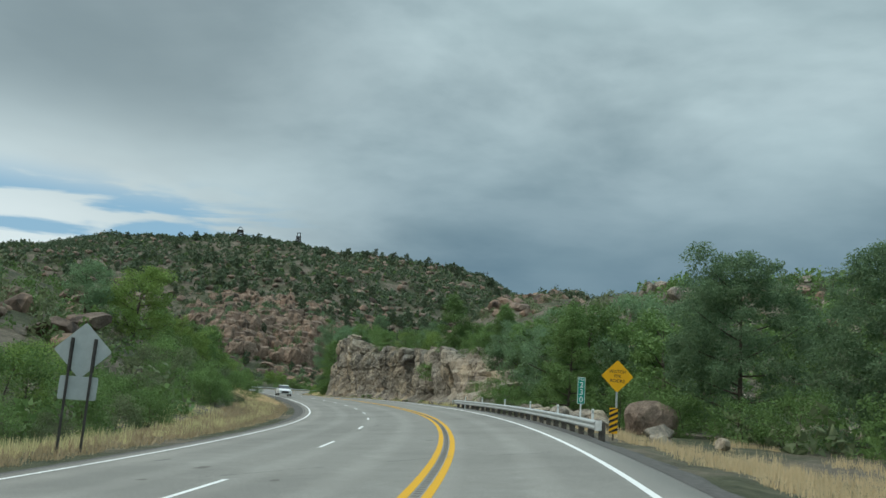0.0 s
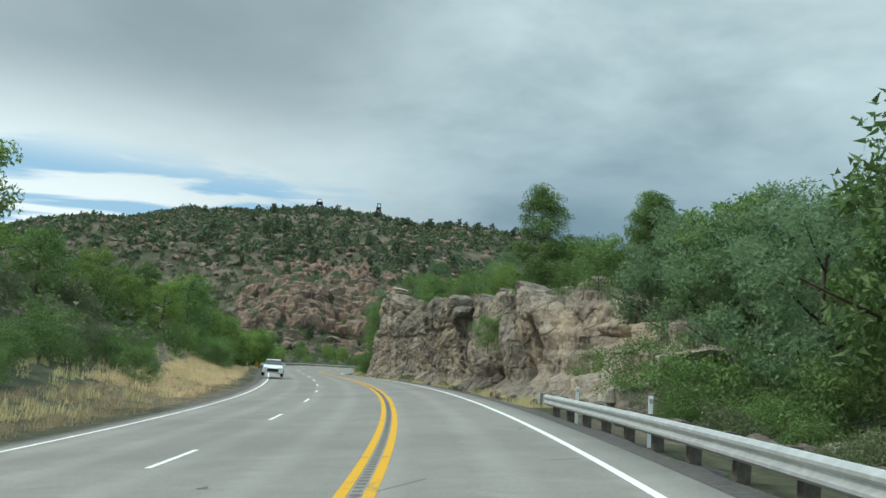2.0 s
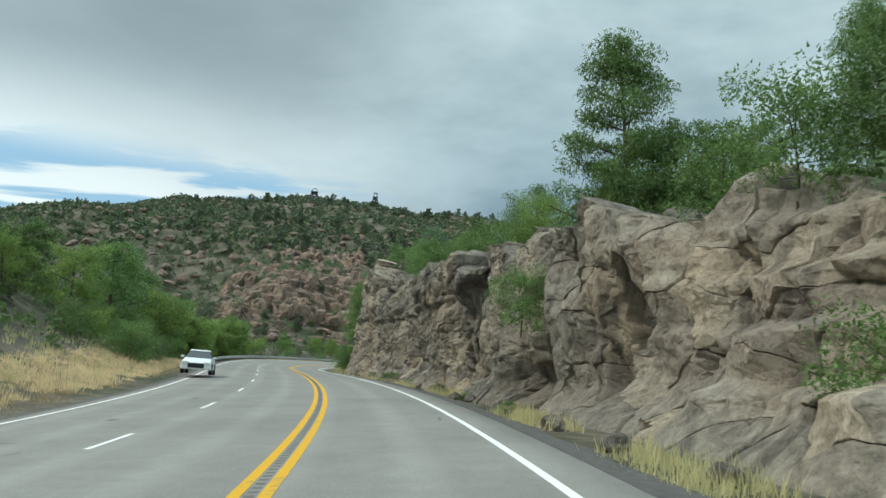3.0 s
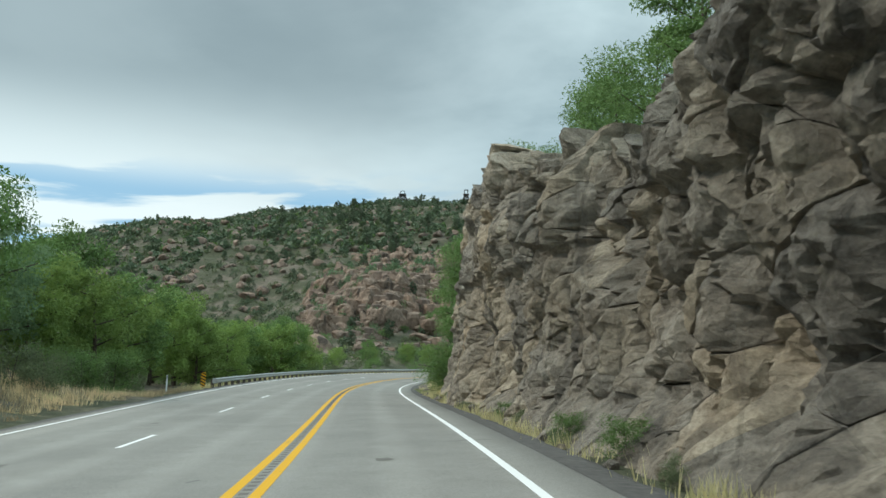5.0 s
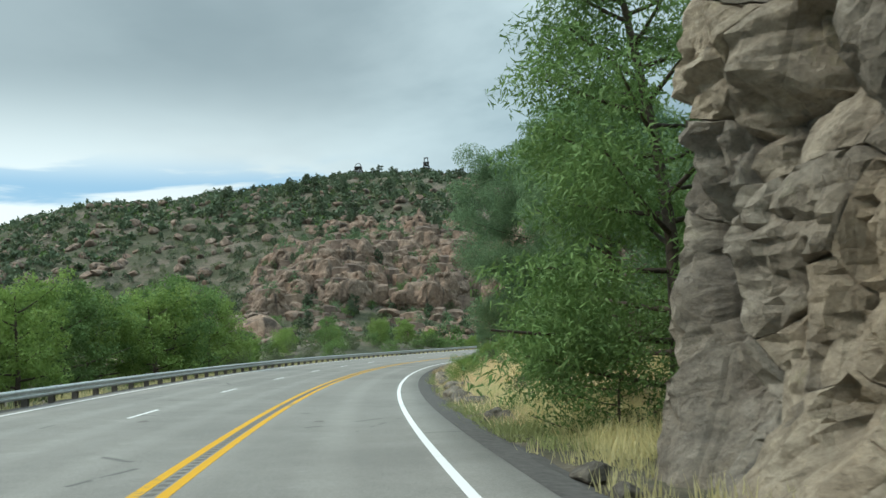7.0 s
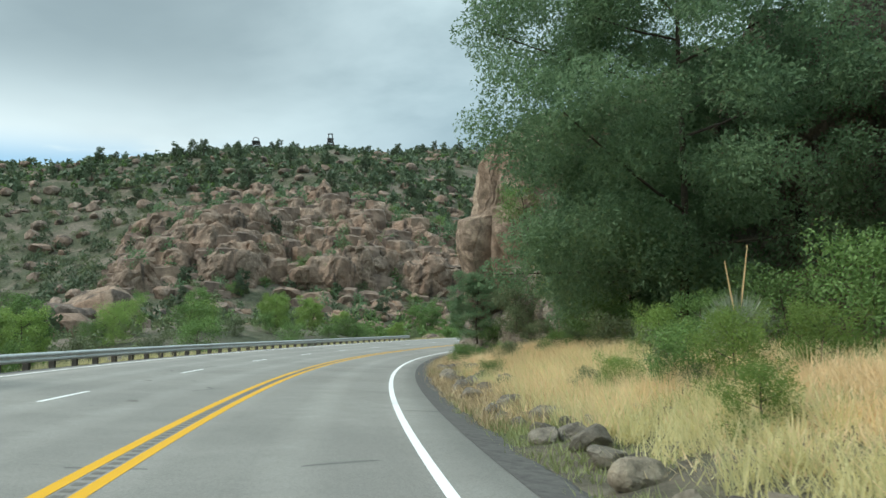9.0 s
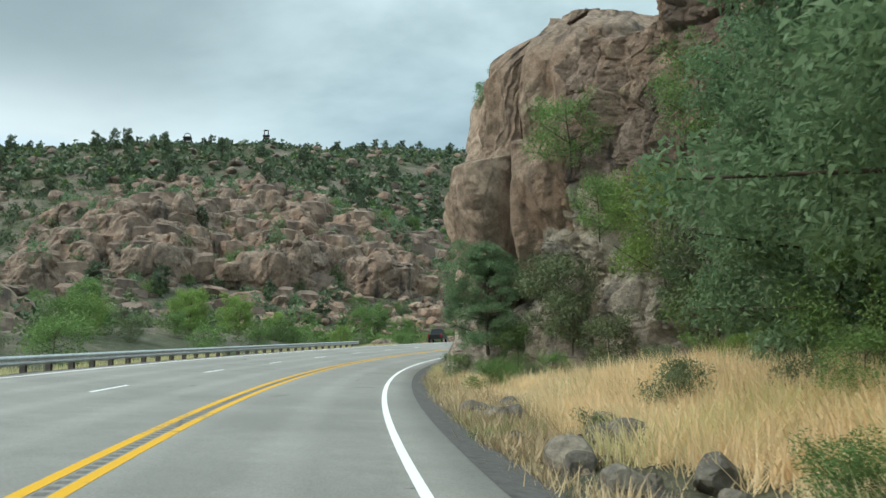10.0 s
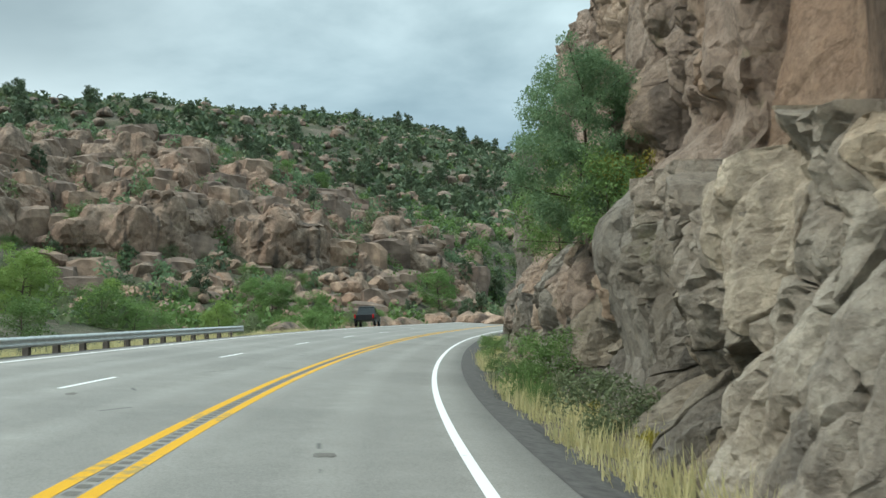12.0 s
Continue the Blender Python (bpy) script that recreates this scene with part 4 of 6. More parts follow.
def bluff():
    u, v = np.arange(BU, 196, BD), np.arange(BV, 150, BD)
    U, V = np.meshgrid(u, v, indexing="ij")
    x, y = bluff_xy(U, V)
    z0 = ground_z(x.ravel(), y.ravel()).reshape(x.shape)
    wu, wv = U + 3 * fbm(U / 12, V / 12, 7), V + 3 * fbm(U / 12, V / 12, 8)
    edge = sstep(U, 66, 82) * sstep(196 - U, 0, 16) * sstep(V, -16, -6) * sstep(150 - V, 0, 30)
    # a steep front along the foot, broken slabs above it
    front = V - 5 - 9 * fbm(U / 17, U * 0 + 0.5, 33)
    lift = 1.5 + np.interp(U, [70, 95, 150, 190], [6.5, 8.5, 6.5, 2.5]) * sstep(front, 0, 7) * (1 - 0.6 * sstep(front, 40, 90)) + 4.0 * fbm(U / 24, V / 24, 31)
    for cu, cv, amp, groove, k in ((13, 9.5, 4.2, 1.6, 1), (6.2, 4.8, 2.2, 1.2, 2), (2.9, 2.4, 0.9, 0.5, 3)):
        f, e = blocky((wu + 0.25 * wv) / cu, (wv - 0.12 * wu) / cv, 300 + k, 0.5, 3.4, 0.34)
        lift = lift + amp * f - groove * np.exp(-((e / 0.10) ** 2))
        if k == 2:
            out = lift
    z = z0 + 0.75 * lift
    # level beds, dipping a little along the slope
    bed = (z + 0.05 * U + 1.2 * fbm(U / 9, V / 9, 35)) / 3.4
    step_ = bed - np.floor(bed)
    z = z + 3.4 * 0.65 * (sstep(step_, 0.35, 0.65) - step_)
    z = z0 + edge * (z - z0) - (1 - edge) * 3.0 - 0.5
    out = edge * 0.6 * (out - out.mean())
    P = np.stack([x + out * BS, y - out * BC, z], -1)
    nu, nv = len(u), len(v)
    base = np.stack([x, y, z0 * 0 + z0.min() - 8], -1)
    top, bot = np.arange(nu * nv).reshape(nu, nv), np.arange(nu * nv).reshape(nu, nv) + nu * nv
    rim = np.concatenate([top[:, 0], top[-1, 1:], top[-2::-1, -1], top[0, -2:0:-1]])
    Q = [grid_faces(nu, nv), (grid_faces(nu, nv) + nu * nv)[:, ::-1], np.stack([rim, rim + nu * nv, np.roll(rim, -1) + nu * nv, np.roll(rim, -1)], 1)]
    W, F, N = skin(np.concatenate([P.reshape(-1, 3), base.reshape(-1, 3)]), np.concatenate(Q), [], 0.62)
    W = chisel(W, N, 400, ((4.2, 0.8, 1), (1.8, 0.25, 2)))
    keep = W[:, 2] > ground_z(W[:, 0], W[:, 1]) - 1.2
    F = F[keep[F].any(1)]
    idx, inv = np.unique(F, return_inverse=True)
    me = raw("rock_bluff", W[idx], inv.reshape(-1, 4), M_RED)
    return tagged(new("rock_bluff", me), "reddish granite bluff of stacked weathered blocks", "rock bluff", kind="structure"), (x, y, z, edge)


def in_bluff(x, y):
    u, v = bluff_uv(x, y)
    return (u > 76) & (u < 184) & (v > -10) & (v < 125)


bluff_ob, BL = bluff()


def bluff_z(x, y):
    u, v = bluff_uv(x, y)
    return BL[2][np.clip((u - BU) / BD, 0, BL[2].shape[0] - 1).astype(int), np.clip((v - BV) / BD, 0, BL[2].shape[1] - 1).astype(int)] + 0.3


def joint_block(rng):
    """A rough cuboid of one metre: worn edges, a few broken corners, uneven faces."""
    bm = bmesh.new()
    bmesh.ops.create_cube(bm, size=2.0)
    bmesh.ops.subdivide_edges(bm, edges=bm.edges[:], cuts=3, use_grid_fill=True)
    V = np.array([v.co[:] for v in bm.verts])
    F = np.array([[v.index for v in f.verts] for f in bm.faces])
    bm.free()
    V = V / ((np.abs(V) ** 9).sum(1) ** (1 / 9))[:, None] 
    for _ in range(5):
        d = rng.normal(size=3)
        d /= np.linalg.norm(d)
        V = V - np.maximum(V @ d - rng.uniform(0.85, 1.2), 0)[:, None] * d
    V = V + 0.045 * rng.normal(size=V.shape)
    return raw("stone", V * 0.5, F, M_RED)


def bluff_blocks(n):
    """Jointed blocks stacked up the bluff, squared by the same two sets of joints."""
    rng = np.random.default_rng(77)
    X, Y, Z, E = BL
    kinds = [joint_block(rng) for _ in range(14)]
    for k, (c, poly) in enumerate(jointing(rng, n, 76, 190, -10, 100, 0.8)):
        iu, iv = int((c[0] - BU) / BD), int((c[1] - BV) / BD)
        if E[iu, iv] < 0.5:
            continue
        size = np.array([rng.uniform(3.2, 7.2), rng.uniform(3.0, 6.0), rng.uniform(2.6, 6.5)]) * (1 if c[1] < 55 else 0.75)
        x, y = bluff_xy(*c)
        z = float(Z[max(iu - 2, 0):iu + 3, max(iv - 2, 0):iv + 3].mean()) + size[2] * rng.uniform(-0.22, 0.12)
        m = Matrix.Translation((x, y, z)) @ pose(0, 0, 0, rng.normal() * 6 + 5, rng.normal() * 5, 33 + rng.normal() * 11) @ Matrix.Diagonal((*size, 1))
        part("stone", kinds[k % len(kinds)], bluff_ob, "", m)


bluff_blocks(380)


def on_face(s, z, depth=0.3):
    """The place on the rock face at a station and height, a little inside it."""
    best = 99.0
    for cl in CLIFF:
        for ob in cl.children:
            co = np.empty(len(ob.data.vertices) * 3, np.float32)
            ob.data.vertices.foreach_get("co", co)
            P = co.reshape(-1, 3).astype(float)
            if abs(P[:, 1].mean() - s) > 16:
                continue
            t, o = station(P[:, 0], P[:, 1])
            h = P[:, 2] - at(t, o)[:, 2]
            ok = (abs(t - s) < 0.9) & (abs(h - z) < 0.9)
            if ok.any():
                best = min(best, float(o[ok].min()))
    return best + depth

# ---------------------------------------------------------------- guard rails


def beam(s0, s1, off, h, side):
    """A corrugated steel beam: the two-wave profile swept along the road, with thickness."""
    prof = [(0.0, 0.155), (0.028, 0.15), (0.08, 0.105), (0.08, 0.065), (0.012, 0.02), (0.012, -0.02), (0.08, -0.065), (0.08, -0.105), (0.028, -0.15), (0.0, -0.155)]
    prof = prof + [(o - 0.012, z) for o, z in prof[::-1]]
    st = np.arange(s0, s1 + 0.01, 0.95)
    V = np.stack([at(st, off + side * o, h - 0.155 + z) for o, z in prof], 1)
    n = len(prof)
    F = [(i * n + j, i * n + (j + 1) % n, (i + 1) * n + (j + 1) % n, (i + 1) * n + j) for i in range(len(st) - 1) for j in range(n)]
    return raw("beam", V.reshape(-1, 3), F, M_STEEL, False)


def guard_rail(label, s0, s1, off, h, side):
    g = tagged(new("guard_rail", None), label, "guard rail")
    g.empty_display_size = 0.2
    part("beam", beam(s0, s1, off, h, side), g, "galvanised corrugated beam")
    post = block((0.20, 0.18, 1.05), (0, 0, 0), 0.012, M_POST, "post")
    blk = block((0.15, 0.18, 0.34), (0, 0, 0), 0.01, M_POST, "spacer")
    for s in np.arange(s0 + 0.4, s1, 1.905):
        p, r = at(s, off - side * 0.26, h - 0.60), pose(0, 0, 0, random.uniform(-1.5, 1.5), random.uniform(-1.5, 1.5), math.degrees(heading(s)))
        part("post", post, g, "", Matrix.Translation(p) @ r)
        part("spacer", blk, g, "", Matrix.Translation(at(s, off - side * 0.09, h - 0.16)) @ r)
    for s, sg in ((s0, -1), (s1, 1)):
        V = np.concatenate([at(s + sg * np.array([0, 0.18, 0.30]), off + side * 0.045 - side * np.array([0, 0, 0.16]), h - 0.155 + k) for k in (0.16, -0.16)])
        V = np.concatenate([V, V + np.array([0.012 * side, 0, 0])])
        F = [(0, 1, 4, 3), (1, 2, 5, 4), (6, 9, 10, 7), (7, 10, 11, 8), (0, 6, 7, 1), (1, 7, 8, 2), (3, 4, 10, 9), (4, 5, 11, 10)]
        part("end_plate", raw("end_plate", V, F, M_STEEL), g, "flared steel end plate")
    return g


guard_rail("galvanised steel guard rail on dark timber posts beside the verge", 26.4, 69.8, 4.75, 0.55, -1)
guard_rail("long galvanised steel guard rail on dark timber posts round the bend", 152.3, 281.5, -8.35, 0.50, 1)

# ---------------------------------------------------------------- signs


def frame_at(s, off, h=0.0, turn=0.0):
    """A pose on the verge that faces oncoming traffic: x to its left along the road's cross line, y back to the driver."""
    p = at(s, off)
    z = float(ground_z(np.array([p[0]]), np.array([p[1]]))[0])
    return Matrix.Translation((p[0], p[1], z + h)) @ pose(0, 0, 0, 0, 0, math.degrees(heading(s)) + turn), at(s, off)[2] - z


def lettering(text, size, mat, name="lettering"):
    cu = bpy.data.curves.new(name, "FONT")
    cu.body, cu.size, cu.align_x, cu.align_y, cu.extrude = text, size, "CENTER", "CENTER", 0.002
    cu.materials.append(mat)
    tmp = bpy.data.objects.new("tmp", cu)
    me = bpy.data.meshes.new_from_object(tmp)
    bpy.data.objects.remove(tmp)
    return me


STAND = pose(0, -0.012, 0, 90, 0, 0)


def plate(w, h, r, mat, name, thick=0.006, diamond=False):
    def f(bm):
        a = []
        for cx, cz, a0 in ((w / 2 - r, h / 2 - r, 0), (-w / 2 + r, h / 2 - r, 90), (-w / 2 + r, -h / 2 + r, 180), (w / 2 - r, -h / 2 + r, 270)):
            for k in range(5):
                t = radians(a0 + 22.5 * k)
                a.append((cx + r * math.cos(t), cz + r * math.sin(t)))
        rot = math.sqrt(0.5)
        if diamond:
            a = [(rot * (x - z), rot * (x + z)) for x, z in a]
        front = [bm.verts.new((x, -thick / 2, z)) for x, z in a]
        rear = [bm.verts.new((x, thick / 2, z)) for x, z in a]
        bm.faces.new(front), bm.faces.new(rear[::-1])
        for i in range(len(a)):
            j = (i + 1) % len(a)
            bm.faces.new((front[j], front[i], rear[i], rear[j]))

    return solid(f, name, mat)


def mile_sign():
    m, up = frame_at(34.0, 5.6)
    g = tagged(new("mile_marker", None), "green mile marker with white figures on a steel post", "road sign")
    g.matrix_world = m
    c = up + 1.46
    part("post", block((0.06, 0.04, c + 0.75), (0, 0.03, (c + 0.75) / 2 - 0.55), 0.004, M_SIGN_WHITE, "post"), g, "pale flat steel post")
    pl = part("plate", plate(0.31, 1.10, 0.03, M_SIGN_WHITE, "plate"), g, "white-edged plate", pose(0, 0, c))
    part("face", plate(0.275, 1.065, 0.02, M_GREEN, "face", 0.004), pl, "green reflective face", pose(0, -0.006, 0))
    part("lettering", lettering("MILE", 0.12, M_SIGN_WHITE), pl, "white word", pose(0, -0.012, 0.45, 90, 0, 0))
    for k, d in enumerate("230"):
        part("figure", lettering(d, 0.34, M_SIGN_WHITE), pl, "white figure", pose(0, -0.012, 0.225 - 0.30 * k, 90, 0, 0))


def warning_sign():
    m, up = frame_at(32.4, 6.70)
    g = tagged(new("warning_sign", None), "yellow diamond warning sign with black words on a post", "road sign")
    g.matrix_world = m
    c = up + 2.07
    part("post", block((0.075, 0.05, c + 1.0), (0, 0.04, (c + 1.0) / 2 - 0.65), 0.004, M_ALU, "post"), g, "dull steel post")
    pl = part("plate", plate(0.91, 0.91, 0.07, M_SIGN_YELLOW, "plate", 0.006, True), g, "yellow diamond plate", pose(0, 0, c))
    for t, z, w in (("WATCH", 0.175, 0.18), ("FOR", 0.0, 0.14), ("ROCKS", -0.19, 0.18)):
        part("lettering", lettering(t, w, M_BLACK), pl, "black word", pose(0, -0.008, z, 90, 0, 0))


def object_marker(s, off, flip):
    m, up = frame_at(s, off)
    g = tagged(new("hazard_marker", None), "black and yellow striped hazard marker at the rail end", "road sign")
    g.matrix_world = m
    c = up + 0.42
    part("post", block((0.05, 0.04, c + 0.8), (0, 0.03, (c + 0.8) / 2 - 0.5), 0.004, M_RUST, "post"), g)
    pl = part("plate", plate(0.30, 0.90, 0.02, M_SIGN_YELLOW, "plate"), g, "yellow plate", pose(0, 0, c))
    for k in range(5):
        z = -0.36 + 0.19 * k
        sg = -1 if flip else 1

        def f(bm, z=z, sg=sg):
            q = [(-0.15, z - sg * 0.075 - 0.048), (0.15, z + sg * 0.075 - 0.048), (0.15, z + sg * 0.075 + 0.048), (-0.15, z - sg * 0.075 + 0.048)]
            q = [(x, max(-0.45, min(0.45, w))) for x, w in q]
            bmesh.ops.contextual_create(bm, geom=[bm.verts.new((x, -0.007, w)) for x, w in q])

        part("stripe", solid(f, "stripe", M_BLACK), pl, "black slanting stripe")


mile_sign()
warning_sign()
object_marker(29.3, 5.9, False)
object_marker(151.4, -8.9, True)


def sign_backs():
    m, up = frame_at(21.5, -9.9, 0.0, 8)
    g = tagged(new("road_sign", None), "grey back of a diamond sign and a plate on two posts", "road sign")
    g.matrix_world = m
    for x in (-0.30, 0.30):
        part("post", block((0.06, 0.06, up + 3.4), (x, 0, (up + 3.4) / 2 - 0.5), 0.006, M_RUST, "post"), g, "dark square post")
    part("diamond", plate(1.08, 1.08, 0.07, M_ALU, "diamond", 0.006, True), g, "grey diamond back", pose(0, 0.04, up + 2.62))
    part("plate", plate(1.0, 0.62, 0.05, M_ALU, "plate"), g, "grey plate back", pose(0, 0.04, up + 1.62))
    for x in (-0.30, 0.30):
        part("clip", block((0.1, 0.02, 0.9), (x, 0.036, up + 2.5), 0.004, M_RUST, "clip"), g, "dark stiffening strip")


sign_backs()


def delineator(s, off, tall=1.0):
    m, up = frame_at(s, off)
    g = tagged(new("delineator", None), "slim white plastic marker post beside the rail", "marker post", "posts behind the rail")
    g.matrix_world = m
    part("blade", block((0.09, 0.015, up + tall + 0.3), (0, 0, (up + tall - 0.3) / 2), 0.004, M_SIGN_WHITE, "blade"), g)
    part("reflector", block((0.07, 0.01, 0.09), (0, -0.013, up + tall - 0.1), 0.002, M_ALU, "reflector"), g, "pale reflector")


for s in (29.0, 36.5, 44, 52, 60, 66.5):
    delineator(s, 5.1, 0.85)
delineator(147.5, -10.0, 0.75)

# ---------------------------------------------------------------- trees, shrubs and grass
RNG = np.random.default_rng(7)


def leaf_cloud(rng, centres, radii, count, size, flat=0.8, droop=0.0, broad=0.29):
    """Small folded leaves scattered through clumps; the number follows each clump's size."""
    centres, radii = np.asarray(centres, float), np.asarray(radii, float)
    p = radii**2 / (radii**2).sum()
    k = rng.choice(len(centres), count, p=p)
    d = rng.normal(size=(count, 3))
    d /= np.linalg.norm(d, axis=1)[:, None]
    r = rng.random(count) ** 0.45
    c = centres[k] + d * (radii[k] * r)[:, None] * np.array([1, 1, flat])
    c[:, 2] -= droop * r * radii[k]
    a = rng.normal(size=(count, 3)) + d * 0.8
    a[:, 2] -= 0.3 + droop
    a /= np.linalg.norm(a, axis=1)[:, None]
    b = np.cross(a, rng.normal(size=(count, 3)))
    b /= np.linalg.norm(b, axis=1)[:, None] + 1e-9
    L = size * rng.uniform(0.6, 1.35, count)[:, None]
    V = np.stack([c - a * L * 0.45 + b * L * broad, c + a * L * 0.75, c - a * L * 0.45 - b * L * broad], 1).reshape(-1, 3)
    return V, np.arange(count * 3).reshape(-1, 3)


def limbs(rng, height_, spread, n, r0, fork=0.35, cone=0.0):
    """A leaning trunk and n limbs: tubes and the limb ends."""
    lean = rng.normal(size=2) * 0.05 * height_
    t = np.linspace(0, 1, 7)
    P = np.stack([lean[0] * t**2 + 0.05 * height_ * np.sin(t * 5) * 0.3, lean[1] * t**2, height_ * 0.82 * t], 1)
    P[0, 2] -= 0.4
    tubes = [tube(P, r0 * (1 - 0.85 * t) + 0.012)]
    ends = [P[-1]]
    for i in range(n):
        f = fork + (0.95 - fork) * (i + rng.random() * 0.6) / n
        b = np.array([np.interp(f, t, P[:, k]) for k in range(3)])
        az = i * 2.4 + rng.random()
        ln = spread * (1.05 - (0.55 + cone) * f) * rng.uniform(0.8, 1.2)
        q = np.linspace(0, 1, 5)
        Q = b + np.stack([np.cos(az) * ln * q, np.sin(az) * ln * q, ln * (rng.uniform(-0.12, 0.3) + 0.5 * f) * q**1.2], 1)
        tubes.append(tube(Q, (r0 * 0.42 * (1 - f * 0.5)) * (1 - 0.8 * q) + 0.008, 5))
        ends += [Q[-1], Q[3] * 0.5 + Q[2] * 0.5]
    return tubes, np.array(ends)


def make_tree(kind, label, category, h, spread, n, leaves, size, mat, seed, fork=0.35, clump=0.3, flat=0.75, droop=0.0, extra=14, slim=1.0, fill=0, cone=0.0, broad=0.29):
    rng = np.random.default_rng(seed)
    tubes, ends = limbs(rng, h, spread, n, (0.024 * h + 0.03) * slim, fork, cone)
    more = ends[rng.integers(0, len(ends), extra)] + rng.normal(size=(extra, 3)) * spread * (0.2 - 0.25 * cone) * np.array([1, 1, 0.8])
    c = np.concatenate([ends, more])
    c[:, 2] = np.clip(c[:, 2], h * max(fork * 0.5, 0.06), h * 0.97)
    r = spread * clump * rng.uniform(0.55, 1.25, len(c))
    if fill:
        # clumps all through an uneven dome, so that the limbs stay hidden
        q, az, u = rng.random(fill) ** 0.8, rng.uniform(0, 6.28, fill), np.sqrt(rng.random(fill))
        rad = spread * 0.86 * np.sin(np.pi * (0.10 + 0.86 * q)) ** (0.55 + 0.35 * (q < 0.3)) * u * (1 + 0.16 * np.sin(3 * az + seed))
        c = np.concatenate([c, np.stack([rad * np.cos(az), rad * np.sin(az), h * (max(fork, 0.05) + (0.93 - fork) * q)], 1)])
        r = np.concatenate([r, spread * clump * rng.uniform(0.5, 0.95, fill)])
    far_out = np.hypot(c[:, 0], c[:, 1])[:, None] / (0.76 * spread)
    c[:, :2] /= np.maximum(far_out, 1)
    g = tagged(new(kind, None), label, category)
    g.empty_display_size = 0.3
    V, F = merge(tubes)
    part("trunk", raw("trunk", V, F, M_BARK, True), g)
    part("crown", raw("crown", *leaf_cloud(rng, c, r, leaves, size, flat, droop, broad), mat), g)
    return g


PROTO = {
    "broad": [make_tree("tree", "leafy mid-green broad-crowned tree", "tree", 8.0, 3.5, 12, 10000, 0.18, M_LEAF, 1 + k, 0.12, 0.27, 0.75, 0.0, 10, 0.8, 34) for k in range(2)],
    "tall": [make_tree("tree", "tall slender tree with layered feathery branches", "tree", 10.0, 2.7, 34, 26000, 0.15, M_LEAF, 11 + k, 0.06, 0.32, 0.50, 0.2, 50, 0.45, 0, 0.36, 0.17) for k in range(2)],
    "bright": [make_tree("tree", "rounded fresh bright-green tree", "tree", 7.0, 3.3, 12, 9500, 0.175, M_LEAF_BRIGHT, 21 + k, 0.12, 0.28, 0.75, 0.0, 10, 0.8, 30) for k in range(2)],
    "dark": [make_tree("tree", "dense dark blue-green oak tree", "tree", 9.0, 4.0, 12, 12000, 0.18, M_LEAF_DARK, 31 + k, 0.08, 0.26, 0.75, 0.0, 10, 0.8, 40) for k in range(2)],
    "great_oak": [make_tree("tree", "spreading dense oak with fine dark leaves", "tree", 15.0, 6.4, 16, 240000, 0.10, M_LEAF_DARK, 37, 0.11, 0.20, 0.7, 0.05, 20, 0.3, 200)],
    "oak": [make_tree("tree", "spreading dense oak with fine dark leaves", "tree", 15.0, 6.4, 16, 52000, 0.18, M_LEAF_DARK, 36 + k, 0.06, 0.20, 0.7, 0.05, 20, 0.55, 170) for k in range(2)],
    "wispy": [make_tree("tree", "tall slender tree with fine feathery drooping branches", "tree", 10.0, 2.5, 40, 46000, 0.105, M_LEAF, 15 + k, 0.06, 0.30, 0.50, 0.25, 60, 0.4, 0, 0.28, 0.15) for k in range(2)],
    "high_oak": [make_tree("tree", "tall oak with a high hanging dark crown", "tree", 14.0, 5.2, 16, 120000, 0.13, M_LEAF_DARK, 39, 0.40, 0.22, 0.7, 0.3, 20, 0.7, 210)],
    "shrub": [make_tree("shrub", "low rounded olive-green desert shrub", "shrub", 2.4, 1.7, 8, 4200, 0.10, M_LEAF_OLIVE, 41 + k, 0.06, 0.34, 0.8, 0.0, 10, 0.3, 26) for k in range(3)],
    "bush": [make_tree("shrub", "leafy green roadside bush", "shrub", 3.4, 2.2, 11, 7600, 0.095, M_LEAF, 51 + k, 0.06, 0.32, 0.8, 0.0, 12, 0.3, 34) for k in range(2)],
    "lime": [make_tree("shrub", "fresh bright-green feathery bush", "shrub", 3.6, 2.0, 11, 11000, 0.08, M_LEAF_BRIGHT, 61 + k, 0.05, 0.32, 0.8, 0.1, 12, 0.3, 40) for k in range(2)],
    "thicket": [make_tree("shrub", "leafy green bush beyond the verge", "shrub", 3.2, 2.3, 9, 4800, 0.12, M_LEAF, 55 + k, 0.1, 0.34, 0.8, 0.0, 10, 0.35, 12) for k in range(2)],
    "scrub": [make_tree("shrub", "rounded olive-green bush beyond the verge", "shrub", 2.4, 1.8, 8, 3600, 0.105, M_LEAF_OLIVE, 45 + k, 0.1, 0.36, 0.8, 0.0, 8, 0.35, 10) for k in range(2)],
    "gold": [make_tree("shrub", "small yellow-flowering bush on the ledge", "shrub", 1.5, 0.9, 7, 1500, 0.09, M_LEAF_YELLOW, 71, 0.1, 0.42)],
    "juniper": [make_tree("tree", "dark upright juniper tree on the hillside", "tree", 6.5, 1.9, 12, 1400, 0.35, M_JUNIPER, 81 + k, 0.1, 0.36, 0.9, 0.0, 8, 0.8, 8) for k in range(3)],
}
used = {}


